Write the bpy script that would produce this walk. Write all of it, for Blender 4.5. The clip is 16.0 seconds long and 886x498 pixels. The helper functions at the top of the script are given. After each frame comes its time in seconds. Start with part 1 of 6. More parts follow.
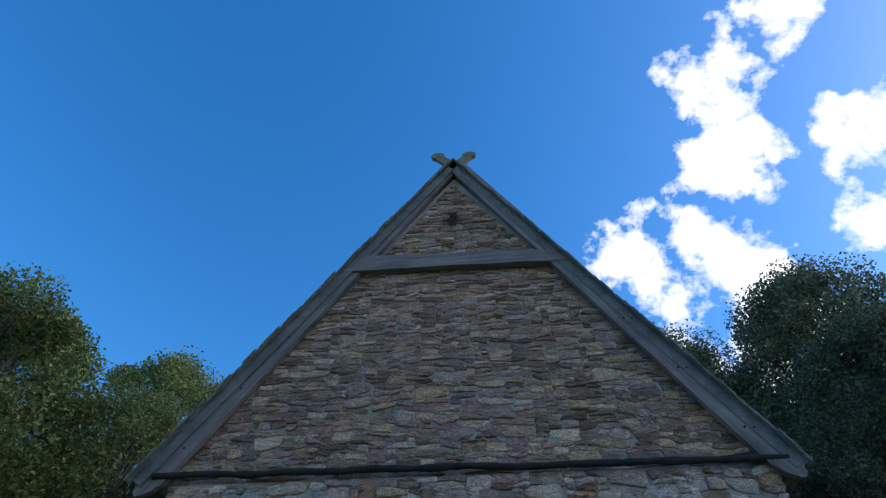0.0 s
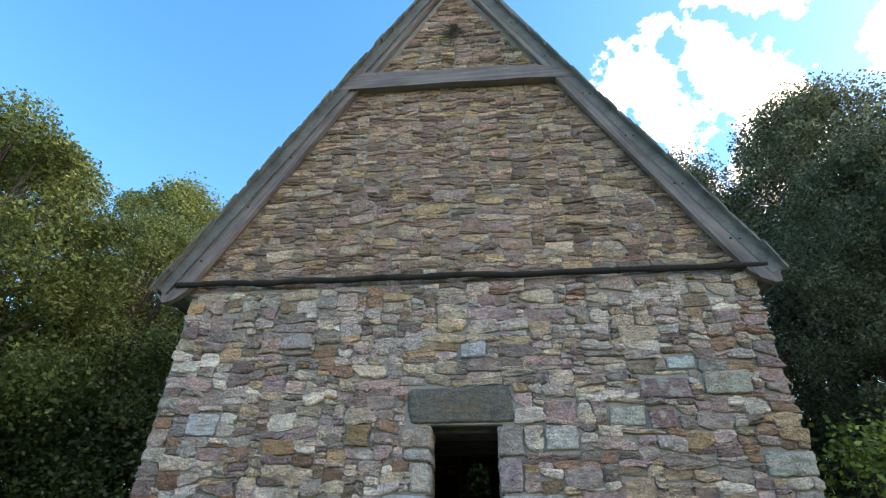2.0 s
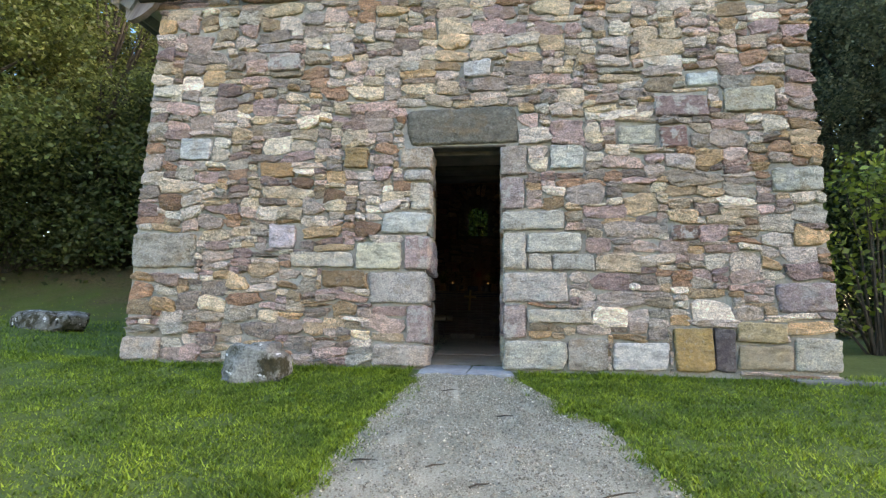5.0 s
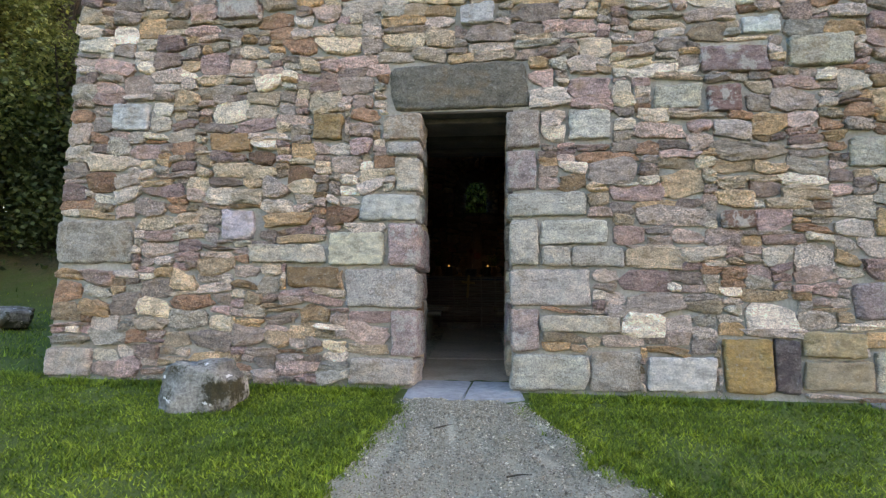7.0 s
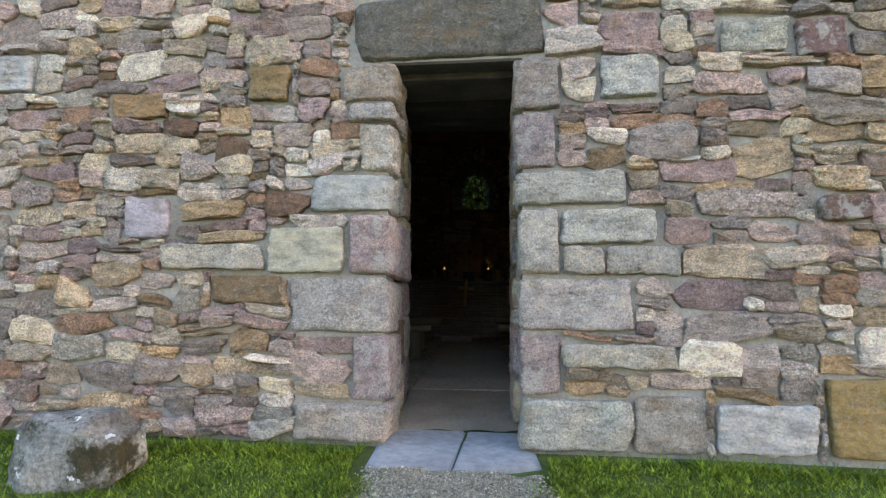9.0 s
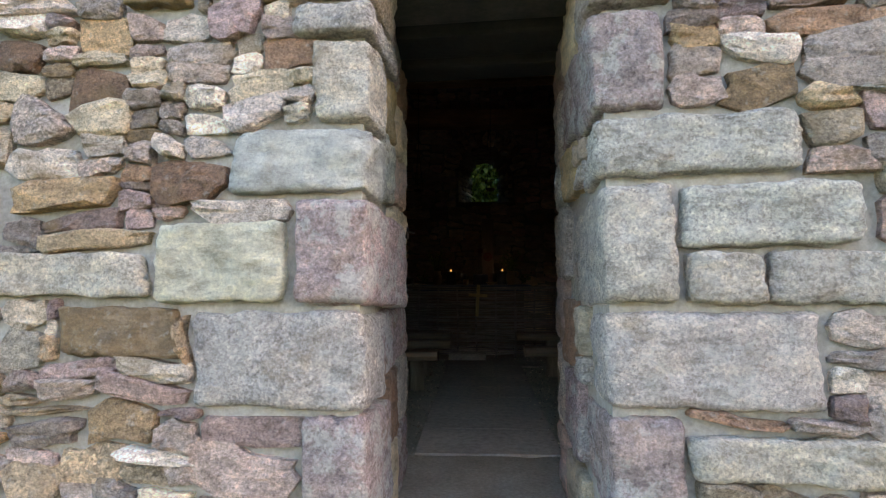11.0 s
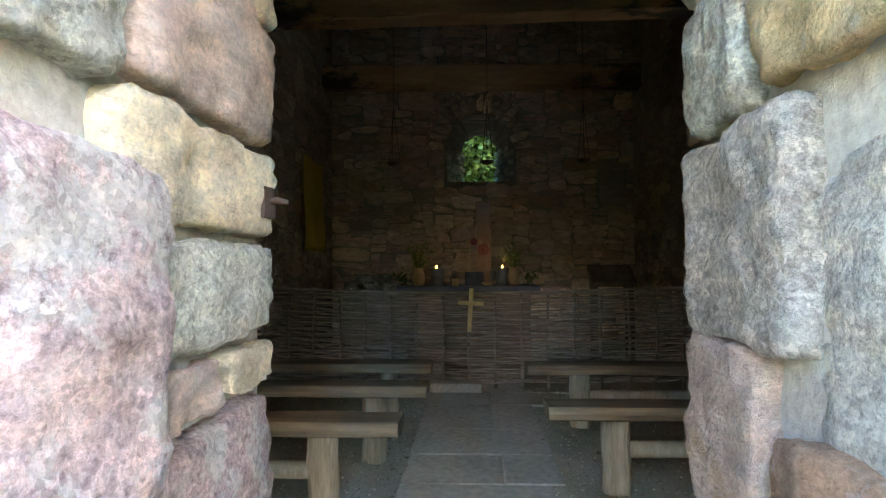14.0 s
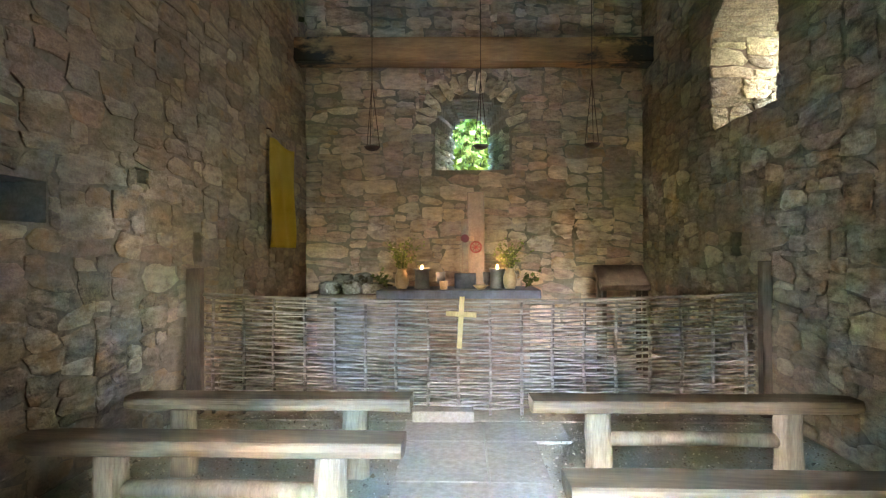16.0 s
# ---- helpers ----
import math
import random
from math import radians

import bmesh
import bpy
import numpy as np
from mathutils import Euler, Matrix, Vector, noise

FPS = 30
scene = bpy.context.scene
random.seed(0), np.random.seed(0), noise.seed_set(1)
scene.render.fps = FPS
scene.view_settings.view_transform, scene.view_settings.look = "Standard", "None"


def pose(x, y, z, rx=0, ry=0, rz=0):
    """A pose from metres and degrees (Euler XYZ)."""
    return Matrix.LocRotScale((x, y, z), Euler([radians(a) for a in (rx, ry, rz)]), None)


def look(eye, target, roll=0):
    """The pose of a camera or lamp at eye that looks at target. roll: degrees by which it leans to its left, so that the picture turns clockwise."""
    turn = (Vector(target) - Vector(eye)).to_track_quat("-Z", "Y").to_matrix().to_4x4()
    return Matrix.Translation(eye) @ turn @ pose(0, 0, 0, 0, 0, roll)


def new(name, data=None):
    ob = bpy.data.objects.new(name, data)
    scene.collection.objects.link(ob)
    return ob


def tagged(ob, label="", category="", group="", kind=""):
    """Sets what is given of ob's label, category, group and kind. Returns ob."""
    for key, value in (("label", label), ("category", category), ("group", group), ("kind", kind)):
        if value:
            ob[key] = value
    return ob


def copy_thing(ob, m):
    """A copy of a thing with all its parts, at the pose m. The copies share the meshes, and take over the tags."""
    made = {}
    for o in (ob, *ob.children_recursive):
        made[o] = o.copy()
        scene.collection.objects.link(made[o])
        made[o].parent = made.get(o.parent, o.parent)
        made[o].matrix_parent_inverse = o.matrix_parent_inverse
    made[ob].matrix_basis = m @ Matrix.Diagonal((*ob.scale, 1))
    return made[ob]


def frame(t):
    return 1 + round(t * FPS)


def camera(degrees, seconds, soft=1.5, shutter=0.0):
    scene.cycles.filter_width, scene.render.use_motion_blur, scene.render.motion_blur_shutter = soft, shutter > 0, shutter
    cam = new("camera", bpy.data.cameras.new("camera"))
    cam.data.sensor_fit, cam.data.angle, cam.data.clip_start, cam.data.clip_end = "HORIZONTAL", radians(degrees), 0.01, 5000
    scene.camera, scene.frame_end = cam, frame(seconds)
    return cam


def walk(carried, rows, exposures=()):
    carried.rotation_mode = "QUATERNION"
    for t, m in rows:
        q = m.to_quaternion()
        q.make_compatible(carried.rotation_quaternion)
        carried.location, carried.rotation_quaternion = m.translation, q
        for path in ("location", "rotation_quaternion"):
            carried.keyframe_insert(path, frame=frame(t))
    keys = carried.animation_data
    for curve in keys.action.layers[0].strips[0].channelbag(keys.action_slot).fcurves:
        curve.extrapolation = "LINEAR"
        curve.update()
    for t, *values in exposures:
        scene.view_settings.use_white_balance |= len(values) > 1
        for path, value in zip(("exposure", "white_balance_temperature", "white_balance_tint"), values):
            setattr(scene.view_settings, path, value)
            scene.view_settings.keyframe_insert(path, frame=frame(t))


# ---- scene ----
cam = camera(78.0, 16.0, soft=1.25)
PATH = [
    (0, (0.217, -0.14, 1.14), (0.029, 1.188, 2.624), 1.6),
    (0.5, (0.208, -0.124, 1.102), (0.011, 1.294, 2.499), 1.4),
    (1, (0.224, -0.105, 1.08), (0.011, 1.427, 2.348), 1.3),
    (1.5, (0.218, -0.093, 1.048), (-0.004, 1.538, 2.183), 1.2),
    (2, (0.21, -0.087, 1.017), (-0.019, 1.63, 2.017), 1.0),
    (2.5, (0.205, -0.069, 0.961), (-0.031, 1.715, 1.833), 0.9),
    (3, (0.191, -0.074, 0.919), (-0.051, 1.772, 1.65), 0.9),
    (3.5, (0.15, -0.047, 0.845), (-0.092, 1.845, 1.447), 0.9),
    (4, (0.143, 0.047, 0.708), (-0.099, 1.978, 1.168), 0.8),
    (4.5, (0.17, 0.218, 0.654), (-0.079, 2.182, 0.943), 0.7),
    (4.7, (0.162, 0.299, 0.628), (-0.09, 2.268, 0.879), 0.8),
    (6.8, (0.026, 1.428, 0.908), (-0.217, 3.41, 1.01), 0.4),
    (7, (0.039, 1.541, 0.927), (-0.202, 3.523, 1.032), 0.4),
    (7.5, (0.061, 1.872, 0.95), (-0.182, 3.854, 1.055), 0.2),
    (8, (0.018, 2.182, 0.979), (-0.225, 4.164, 1.085), 0.3),
    (8.5, (-0.029, 2.51, 1.021), (-0.269, 4.493, 1.126), 0.4),
    (9, (-0.008, 2.88, 1.004), (-0.252, 4.862, 1.11), 0.3),
    (9.2, (-0.041, 3.011, 1.006), (-0.279, 4.993, 1.121), 0.3),
    (11.5, (-0.254, 4.756, 1.149), (-0.509, 6.738, 1.236), -0.4),
    (12, (-0.245, 5.108, 1.148), (-0.493, 7.09, 1.236), -0.4),
    (12.5, (-0.28, 5.441, 1.152), (-0.529, 7.424, 1.229), -0.3),
    (13.5, (-0.335, 6.055, 1.192), (-0.57, 8.04, 1.258), -0.4),
    (14.5, (-0.38, 6.623, 1.276), (-0.611, 8.609, 1.316), -0.4),
    (15.2, (-0.396, 6.927, 1.295), (-0.591, 8.917, 1.337), 0.1),
    (15.5, (-0.4, 7.045, 1.325), (-0.598, 9.035, 1.354), -0.2),
    (16, (-0.419, 7.242, 1.349), (-0.618, 9.232, 1.362), -0.3),
]
EXPOSURES = [
    (0, -0.62, 6300, 14), (1.0, 0.05, 7600, 16), (2.0, 0.72, 9200, 19), (3.5, 1.3, 9900, 21), (4.5, 1.47, 10500, 22), (7, 1.3, 11000, 26), (9, 1.38, 11000, 26),
    (11.5, 1.95, 11000, 27), (12.5, 2.55, 11000, 25), (13, 3.05, 11000, 24), (13.5, 3.95, 10900, 24), (14.5, 5.5, 10800, 24), (15.0, 6.5, 10800, 25), (15.2, 7.05, 10600, 26), (15.5, 7.8, 10200, 28), (16, 8.02, 10000, 29)]
walk(cam, [(t, look(eye, target, roll)) for t, eye, target, roll in PATH], EXPOSURES)

# ---- light ----
SUN_DIR = Vector((0.88, 0.14, 0.48)).normalized()
sun_data = bpy.data.lights.new("sun", "SUN")
sun_data.energy, sun_data.angle, sun_data.color = 1.1, radians(10), (1.0, 0.94, 0.85)
sun = new("sun", sun_data)
sun.matrix_world = look(SUN_DIR * 50, (0, 0, 0))

world = bpy.data.worlds.new("sky")
scene.world = world
world.use_nodes = True


def sky_nodes():
    nt = world.node_tree
    nt.nodes.clear()
    out = nt.nodes.new("ShaderNodeOutputWorld")
    bg = nt.nodes.new("ShaderNodeBackground")
    sky = nt.nodes.new("ShaderNodeTexSky")
    sky.sky_type, sky.sun_disc = "NISHITA", False
    sky.sun_elevation = math.asin(SUN_DIR.z)
    sky.sun_rotation = math.atan2(SUN_DIR.x, SUN_DIR.y)
    sky.ozone_density, sky.dust_density, sky.air_density = 3.0, 0.6, 1.0
    co = nt.nodes.new("ShaderNodeTexCoord")
    mp = nt.nodes.new("ShaderNodeMapping")
    mp.inputs["Location"].default_value = (2.27, 4.35, 1.25)
    no = nt.nodes.new("ShaderNodeTexNoise")
    no.inputs["Scale"].default_value, no.inputs["Detail"].default_value, no.inputs["Roughness"].default_value = 7.5, 11.0, 0.6
    ramp = nt.nodes.new("ShaderNodeValToRGB")
    ramp.color_ramp.elements[0].position, ramp.color_ramp.elements[1].position = 0.50, 0.60

    def math_node(kind, a, b2):
        q = nt.nodes.new("ShaderNodeMath")
        q.operation = kind
        for k, v in enumerate((a, b2)):
            if isinstance(v, (int, float)):
                q.inputs[k].default_value = v
            else:
                nt.links.new(v, q.inputs[k])
        return q.outputs[0]

    def toward(way):
        dot = nt.nodes.new("ShaderNodeVectorMath")
        dot.operation = "DOT_PRODUCT"
        dot.inputs[1].default_value = way
        nt.links.new(co.outputs["Generated"], dot.inputs[0])
        return dot.outputs["Value"]

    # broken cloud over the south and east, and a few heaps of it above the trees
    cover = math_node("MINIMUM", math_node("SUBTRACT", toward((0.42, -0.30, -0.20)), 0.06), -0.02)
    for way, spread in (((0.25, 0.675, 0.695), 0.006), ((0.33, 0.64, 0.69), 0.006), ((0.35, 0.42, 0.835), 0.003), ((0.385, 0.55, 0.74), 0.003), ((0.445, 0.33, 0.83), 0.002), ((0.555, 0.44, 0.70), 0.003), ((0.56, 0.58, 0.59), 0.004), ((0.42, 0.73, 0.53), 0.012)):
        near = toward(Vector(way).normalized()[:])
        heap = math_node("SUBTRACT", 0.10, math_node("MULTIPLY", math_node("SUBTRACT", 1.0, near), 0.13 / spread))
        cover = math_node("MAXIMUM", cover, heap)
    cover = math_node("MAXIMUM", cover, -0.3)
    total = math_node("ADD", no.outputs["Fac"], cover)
    mix = nt.nodes.new("ShaderNodeMix")
    mix.data_type = "RGBA"
    mix.inputs[7].default_value = (15.0, 15.0, 15.2, 1)
    hsv = nt.nodes.new("ShaderNodeHueSaturation")
    hsv.inputs["Saturation"].default_value = 1.33
    hsv.inputs["Value"].default_value = 2.7
    nt.links.new(co.outputs["Generated"], mp.inputs["Vector"])
    nt.links.new(mp.outputs["Vector"], no.inputs["Vector"])
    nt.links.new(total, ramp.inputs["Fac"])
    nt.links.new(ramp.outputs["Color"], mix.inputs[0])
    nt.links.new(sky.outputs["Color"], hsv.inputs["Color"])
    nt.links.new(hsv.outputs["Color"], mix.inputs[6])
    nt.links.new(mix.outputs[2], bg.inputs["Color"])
    bg.inputs["Strength"].default_value = 0.15
    nt.links.new(bg.outputs["Background"], out.inputs["Surface"])


sky_nodes()

# ---- materials ----


def base_material(name, rough=0.85):
    m = bpy.data.materials.new(name)
    m.use_nodes = True
    b = m.node_tree.nodes["Principled BSDF"]
    b.inputs["Roughness"].default_value = rough
    return m, m.node_tree, b


def noise_node(nt, scale, detail=6.0, rough=0.6, coord="Object", stretch=None):
    co = nt.nodes.new("ShaderNodeTexCoord")
    no = nt.nodes.new("ShaderNodeTexNoise")
    no.inputs["Scale"].default_value, no.inputs["Detail"].default_value, no.inputs["Roughness"].default_value = scale, detail, rough
    src = co.outputs[coord]
    if stretch:
        mp = nt.nodes.new("ShaderNodeMapping")
        mp.inputs["Scale"].default_value = stretch
        nt.links.new(src, mp.inputs["Vector"])
        src = mp.outputs["Vector"]
    nt.links.new(src, no.inputs["Vector"])
    return no


def world_noise(nt, scale, detail=6.0, rough=0.6, stretch=None):
    geo = nt.nodes.new("ShaderNodeNewGeometry")
    no = nt.nodes.new("ShaderNodeTexNoise")
    no.inputs["Scale"].default_value, no.inputs["Detail"].default_value, no.inputs["Roughness"].default_value = scale, detail, rough
    src = geo.outputs["Position"]
    if stretch:
        mp = nt.nodes.new("ShaderNodeMapping")
        mp.inputs["Scale"].default_value = stretch
        nt.links.new(src, mp.inputs["Vector"])
        src = mp.outputs["Vector"]
    nt.links.new(src, no.inputs["Vector"])
    return no


def ramp_node(nt, src, stops, mode="LINEAR"):
    r = nt.nodes.new("ShaderNodeValToRGB")
    r.color_ramp.interpolation = mode
    els = r.color_ramp.elements
    while len(els) < len(stops):
        els.new(0.5)
    for e, (p, c) in zip(els, stops):
        e.position, e.color = p, (*c, 1)
    nt.links.new(src, r.inputs["Fac"])
    return r


def mix_node(nt, fac, a, b, blend="MIX"):
    m = nt.nodes.new("ShaderNodeMix")
    m.data_type, m.blend_type = "RGBA", blend
    for i, v in ((0, fac), (6, a), (7, b)):
        if isinstance(v, (int, float)):
            m.inputs[i].default_value = v
        elif isinstance(v, tuple):
            m.inputs[i].default_value = (*v, 1)
        else:
            nt.links.new(v, m.inputs[i])
    return m.outputs[2]


def bump_node(nt, b, src, strength, distance):
    bu = nt.nodes.new("ShaderNodeBump")
    bu.inputs["Strength"].default_value, bu.inputs["Distance"].default_value = strength, distance
    nt.links.new(src, bu.inputs["Height"])
    if b.inputs["Normal"].is_linked:
        nt.links.new(b.inputs["Normal"].links[0].from_socket, bu.inputs["Normal"])
    nt.links.new(bu.outputs["Normal"], b.inputs["Normal"])


def two_scale(name, dark, light, scale, rough=0.85, bump=0.4, distance=0.01, stretch=None, fine=9.0):
    """A surface with broad stains and a fine grain."""
    m, nt, b = base_material(name, rough)
    big = world_noise(nt, scale, 5, 0.55, stretch)
    small = world_noise(nt, scale * fine, 6, 0.7, stretch)
    c1 = ramp_node(nt, big.outputs["Fac"], [(0.3, dark), (0.7, light)])
    g = ramp_node(nt, small.outputs["Fac"], [(0.25, (0.62, 0.62, 0.62)), (0.75, (1.25, 1.25, 1.25))])
    col = mix_node(nt, 1.0, c1.outputs["Color"], g.outputs["Color"], "MULTIPLY")
    nt.links.new(col, b.inputs["Base Color"])
    bump_node(nt, b, small.outputs["Fac"], bump, distance)
    return m


def stone_material(name, palette, island, lichen=0.25, speckle=0.5, dim=1.0, crust=0.0, smear=0.0, worn=0.6, spread=1.0, relief=1.0, crystal=0.0):
    """Rubble stone: one hue for each piece, with bands, crystals, stains and a rough face."""
    m, nt, b = base_material(name, 0.88)
    if island:
        rnd = nt.nodes.new("ShaderNodeNewGeometry").outputs["Random Per Island"]
    else:
        rnd = nt.nodes.new("ShaderNodeObjectInfo").outputs["Random"]
    n = len(palette)
    hue = ramp_node(nt, rnd, [(k / n, tuple(dim * v for v in c)) for k, c in enumerate(palette)], "CONSTANT")
    # a second, finer draw for the value of each piece
    mul = nt.nodes.new("ShaderNodeMath")
    mul.operation = "MULTIPLY"
    mul.inputs[1].default_value = 37.7
    fr = nt.nodes.new("ShaderNodeMath")
    fr.operation = "FRACT"
    nt.links.new(rnd, mul.inputs[0])
    nt.links.new(mul.outputs[0], fr.inputs[0])
    val = ramp_node(nt, fr.outputs[0], [(0.0, (0.5, 0.49, 0.48)), (0.5, (0.97, 0.96, 0.95)), (0.85, (1.22, 1.2, 1.17)), (1.0, (1.45, 1.43, 1.4))])
    col = mix_node(nt, spread, hue.outputs["Color"], val.outputs["Color"], "MULTIPLY")
    if smear:
        # mortar wiped thinly over the faces
        col = mix_node(nt, smear, col, (0.30, 0.255, 0.195))
    geo = nt.nodes.new("ShaderNodeNewGeometry")
    # shift the texture from piece to piece
    sh = nt.nodes.new("ShaderNodeVectorMath")
    sh.operation = "ADD"
    cmb = nt.nodes.new("ShaderNodeCombineXYZ")
    for k in range(3):
        nt.links.new(mul.outputs[0], cmb.inputs[k])
    nt.links.new(geo.outputs["Position"], sh.inputs[0])
    nt.links.new(cmb.outputs[0], sh.inputs[1])

    def tex(scale, detail, rough, stretch=(1, 1, 1)):
        mp = nt.nodes.new("ShaderNodeMapping")
        mp.inputs["Scale"].default_value = stretch
        no = nt.nodes.new("ShaderNodeTexNoise")
        no.inputs["Scale"].default_value, no.inputs["Detail"].default_value, no.inputs["Roughness"].default_value = scale, detail, rough
        nt.links.new(sh.outputs[0], mp.inputs["Vector"])
        nt.links.new(mp.outputs["Vector"], no.inputs["Vector"])
        return no.outputs["Fac"]

    broad = tex(7.0, 6, 0.66, (1, 1, 2.4))
    grain = tex(95.0, 6, 0.8)
    spots = tex(28.0, 3, 0.6)
    br = ramp_node(nt, broad, [(0.3, (0.58, 0.56, 0.54)), (0.5, (1, 1, 1)), (0.7, (1.38, 1.34, 1.27))])
    col = mix_node(nt, 1.0, col, br.outputs["Color"], "MULTIPLY")
    mott = ramp_node(nt, tex(26.0, 6, 0.78), [(0.34, (0.66, 0.64, 0.62)), (0.5, (1, 1, 1)), (0.66, (1.34, 1.32, 1.28))])
    col = mix_node(nt, worn, col, mott.outputs["Color"], "MULTIPLY")
    gr = ramp_node(nt, grain, [(0.36, (1 - speckle, 1 - speckle, 1 - speckle)), (0.64, (1 + speckle, 1 + speckle, 1 + speckle))])
    col = mix_node(nt, 1.0, col, gr.outputs["Color"], "MULTIPLY")
    pits = ramp_node(nt, tex(52.0, 5, 0.75), [(0.33, (0.5, 0.46, 0.43)), (0.43, (1, 1, 1))])
    col = mix_node(nt, worn, col, pits.outputs["Color"], "MULTIPLY")
    # bedding cracks that run along the piece
    layers = tex(15.0, 7, 0.72, (1, 1, 3.2))
    crack = ramp_node(nt, layers, [(0.455, (1, 1, 1)), (0.49, (0.42, 0.39, 0.36)), (0.505, (1.1, 1.09, 1.07)), (0.55, (1.1, 1.09, 1.07)), (0.58, (1, 1, 1))])
    col = mix_node(nt, worn, col, crack.outputs["Color"], "MULTIPLY")
    # some pieces are a pebbly conglomerate
    vo = nt.nodes.new("ShaderNodeTexVoronoi")
    vo.inputs["Scale"].default_value = 75.0
    nt.links.new(sh.outputs[0], vo.inputs["Vector"])
    pebble = ramp_node(nt, vo.outputs["Color"], [(0.15, (0.5, 0.47, 0.47)), (0.55, (0.95, 0.93, 0.92)), (0.85, (1.4, 1.37, 1.35))])
    grit = nt.nodes.new("ShaderNodeMath")
    grit.operation = "MULTIPLY"
    grit.inputs[1].default_value = 91.3
    grit2 = nt.nodes.new("ShaderNodeMath")
    grit2.operation = "FRACT"
    nt.links.new(rnd, grit.inputs[0])
    nt.links.new(grit.outputs[0], grit2.inputs[0])
    gate = ramp_node(nt, grit2.outputs[0], [(0.0, (0.05, 0.05, 0.05)), (0.7, (0.3, 0.3, 0.3)), (0.84, (0.9, 0.9, 0.9))], "CONSTANT")
    gatef = nt.nodes.new("ShaderNodeMath")
    gatef.operation = "MULTIPLY"
    gatef.inputs[1].default_value = worn
    nt.links.new(gate.outputs["Color"], gatef.inputs[0])
    col = mix_node(nt, gatef.outputs[0], col, pebble.outputs["Color"], "MULTIPLY")
    iron = ramp_node(nt, tex(3.1, 4, 0.6), [(0.57, (0, 0, 0)), (0.68, (1, 1, 1))])
    ironf = nt.nodes.new("ShaderNodeMath")
    ironf.operation = "MULTIPLY"
    ironf.inputs[1].default_value = 0.5
    nt.links.new(iron.outputs["Color"], ironf.inputs[0])
    col = mix_node(nt, ironf.outputs[0], col, (0.34, 0.2, 0.09))
    li = ramp_node(nt, spots, [(0.6, (0, 0, 0)), (0.7, (1, 1, 1))])
    lif = nt.nodes.new("ShaderNodeMath")
    lif.operation = "MULTIPLY"
    lif.inputs[1].default_value = lichen
    nt.links.new(li.outputs["Color"], lif.inputs[0])
    col = mix_node(nt, lif.outputs[0], col, (0.62, 0.6, 0.55))
    if crust:
        cr = ramp_node(nt, tex(6.5, 7, 0.72), [(0.5, (0, 0, 0)), (0.56, (1, 1, 1))])
        crf = nt.nodes.new("ShaderNodeMath")
        crf.operation = "MULTIPLY"
        crf.inputs[1].default_value = crust
        nt.links.new(cr.outputs["Color"], crf.inputs[0])
        col = mix_node(nt, crf.outputs[0], col, (0.60, 0.57, 0.52))
    if crystal:
        # coarse crystals that stand out of a weathered face
        vc = nt.nodes.new("ShaderNodeTexVoronoi")
        vc.inputs["Scale"].default_value = 105.0
        nt.links.new(sh.outputs[0], vc.inputs["Vector"])
        tone = ramp_node(nt, vc.outputs["Color"], [(0.1, (0.72, 0.68, 0.68)), (0.5, (1, 1, 1)), (0.9, (1.22, 1.2, 1.2))])
        col = mix_node(nt, crystal, col, tone.outputs["Color"], "MULTIPLY")
        hollow = ramp_node(nt, tex(34.0, 7, 0.8), [(0.36, (0.55, 0.5, 0.5)), (0.42, (1, 1, 1))])
        col = mix_node(nt, crystal, col, hollow.outputs["Color"], "MULTIPLY")
        bump_node(nt, b, vc.outputs["Distance"], 0.8 * crystal, -0.012)
        bump_node(nt, b, hollow.outputs["Color"], 0.7 * crystal, 0.012)
    nt.links.new(col, b.inputs["Base Color"])
    bump_node(nt, b, broad, 0.7 * relief, 0.04)
    bump_node(nt, b, layers, 0.9 * relief, 0.035)
    bump_node(nt, b, spots, 0.9 * relief, 0.03)
    bump_node(nt, b, grain, 0.9 * relief, 0.012)
    return m


LOWER = [(0.46, 0.36, 0.33), (0.50, 0.43, 0.39), (0.45, 0.31, 0.18), (0.42, 0.37, 0.34), (0.60, 0.56, 0.48), (0.38, 0.28, 0.28),
         (0.46, 0.46, 0.41), (0.50, 0.42, 0.32), (0.35, 0.21, 0.14), (0.42, 0.33, 0.30), (0.56, 0.49, 0.40), (0.48, 0.37, 0.25),
         (0.50, 0.46, 0.42), (0.44, 0.32, 0.30), (0.63, 0.59, 0.53), (0.36, 0.30, 0.27), (0.45, 0.41, 0.39), (0.53, 0.46, 0.35)]
UPPER = [(0.31, 0.25, 0.20), (0.36, 0.30, 0.23), (0.29, 0.24, 0.22), (0.40, 0.34, 0.24), (0.27, 0.23, 0.20),
         (0.35, 0.27, 0.22), (0.42, 0.38, 0.30), (0.33, 0.30, 0.26), (0.30, 0.22, 0.19), (0.38, 0.31, 0.20)]
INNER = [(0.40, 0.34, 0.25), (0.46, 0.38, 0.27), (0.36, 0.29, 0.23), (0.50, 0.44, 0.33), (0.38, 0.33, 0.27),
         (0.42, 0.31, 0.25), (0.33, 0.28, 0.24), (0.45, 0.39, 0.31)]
def richer(palette, f, gain=1.0):
    out = []
    for c in palette:
        g = 0.3 * c[0] + 0.6 * c[1] + 0.1 * c[2]
        out.append(tuple(max(0.02, gain * (g + (v - g) * f)) for v in c))
    return out


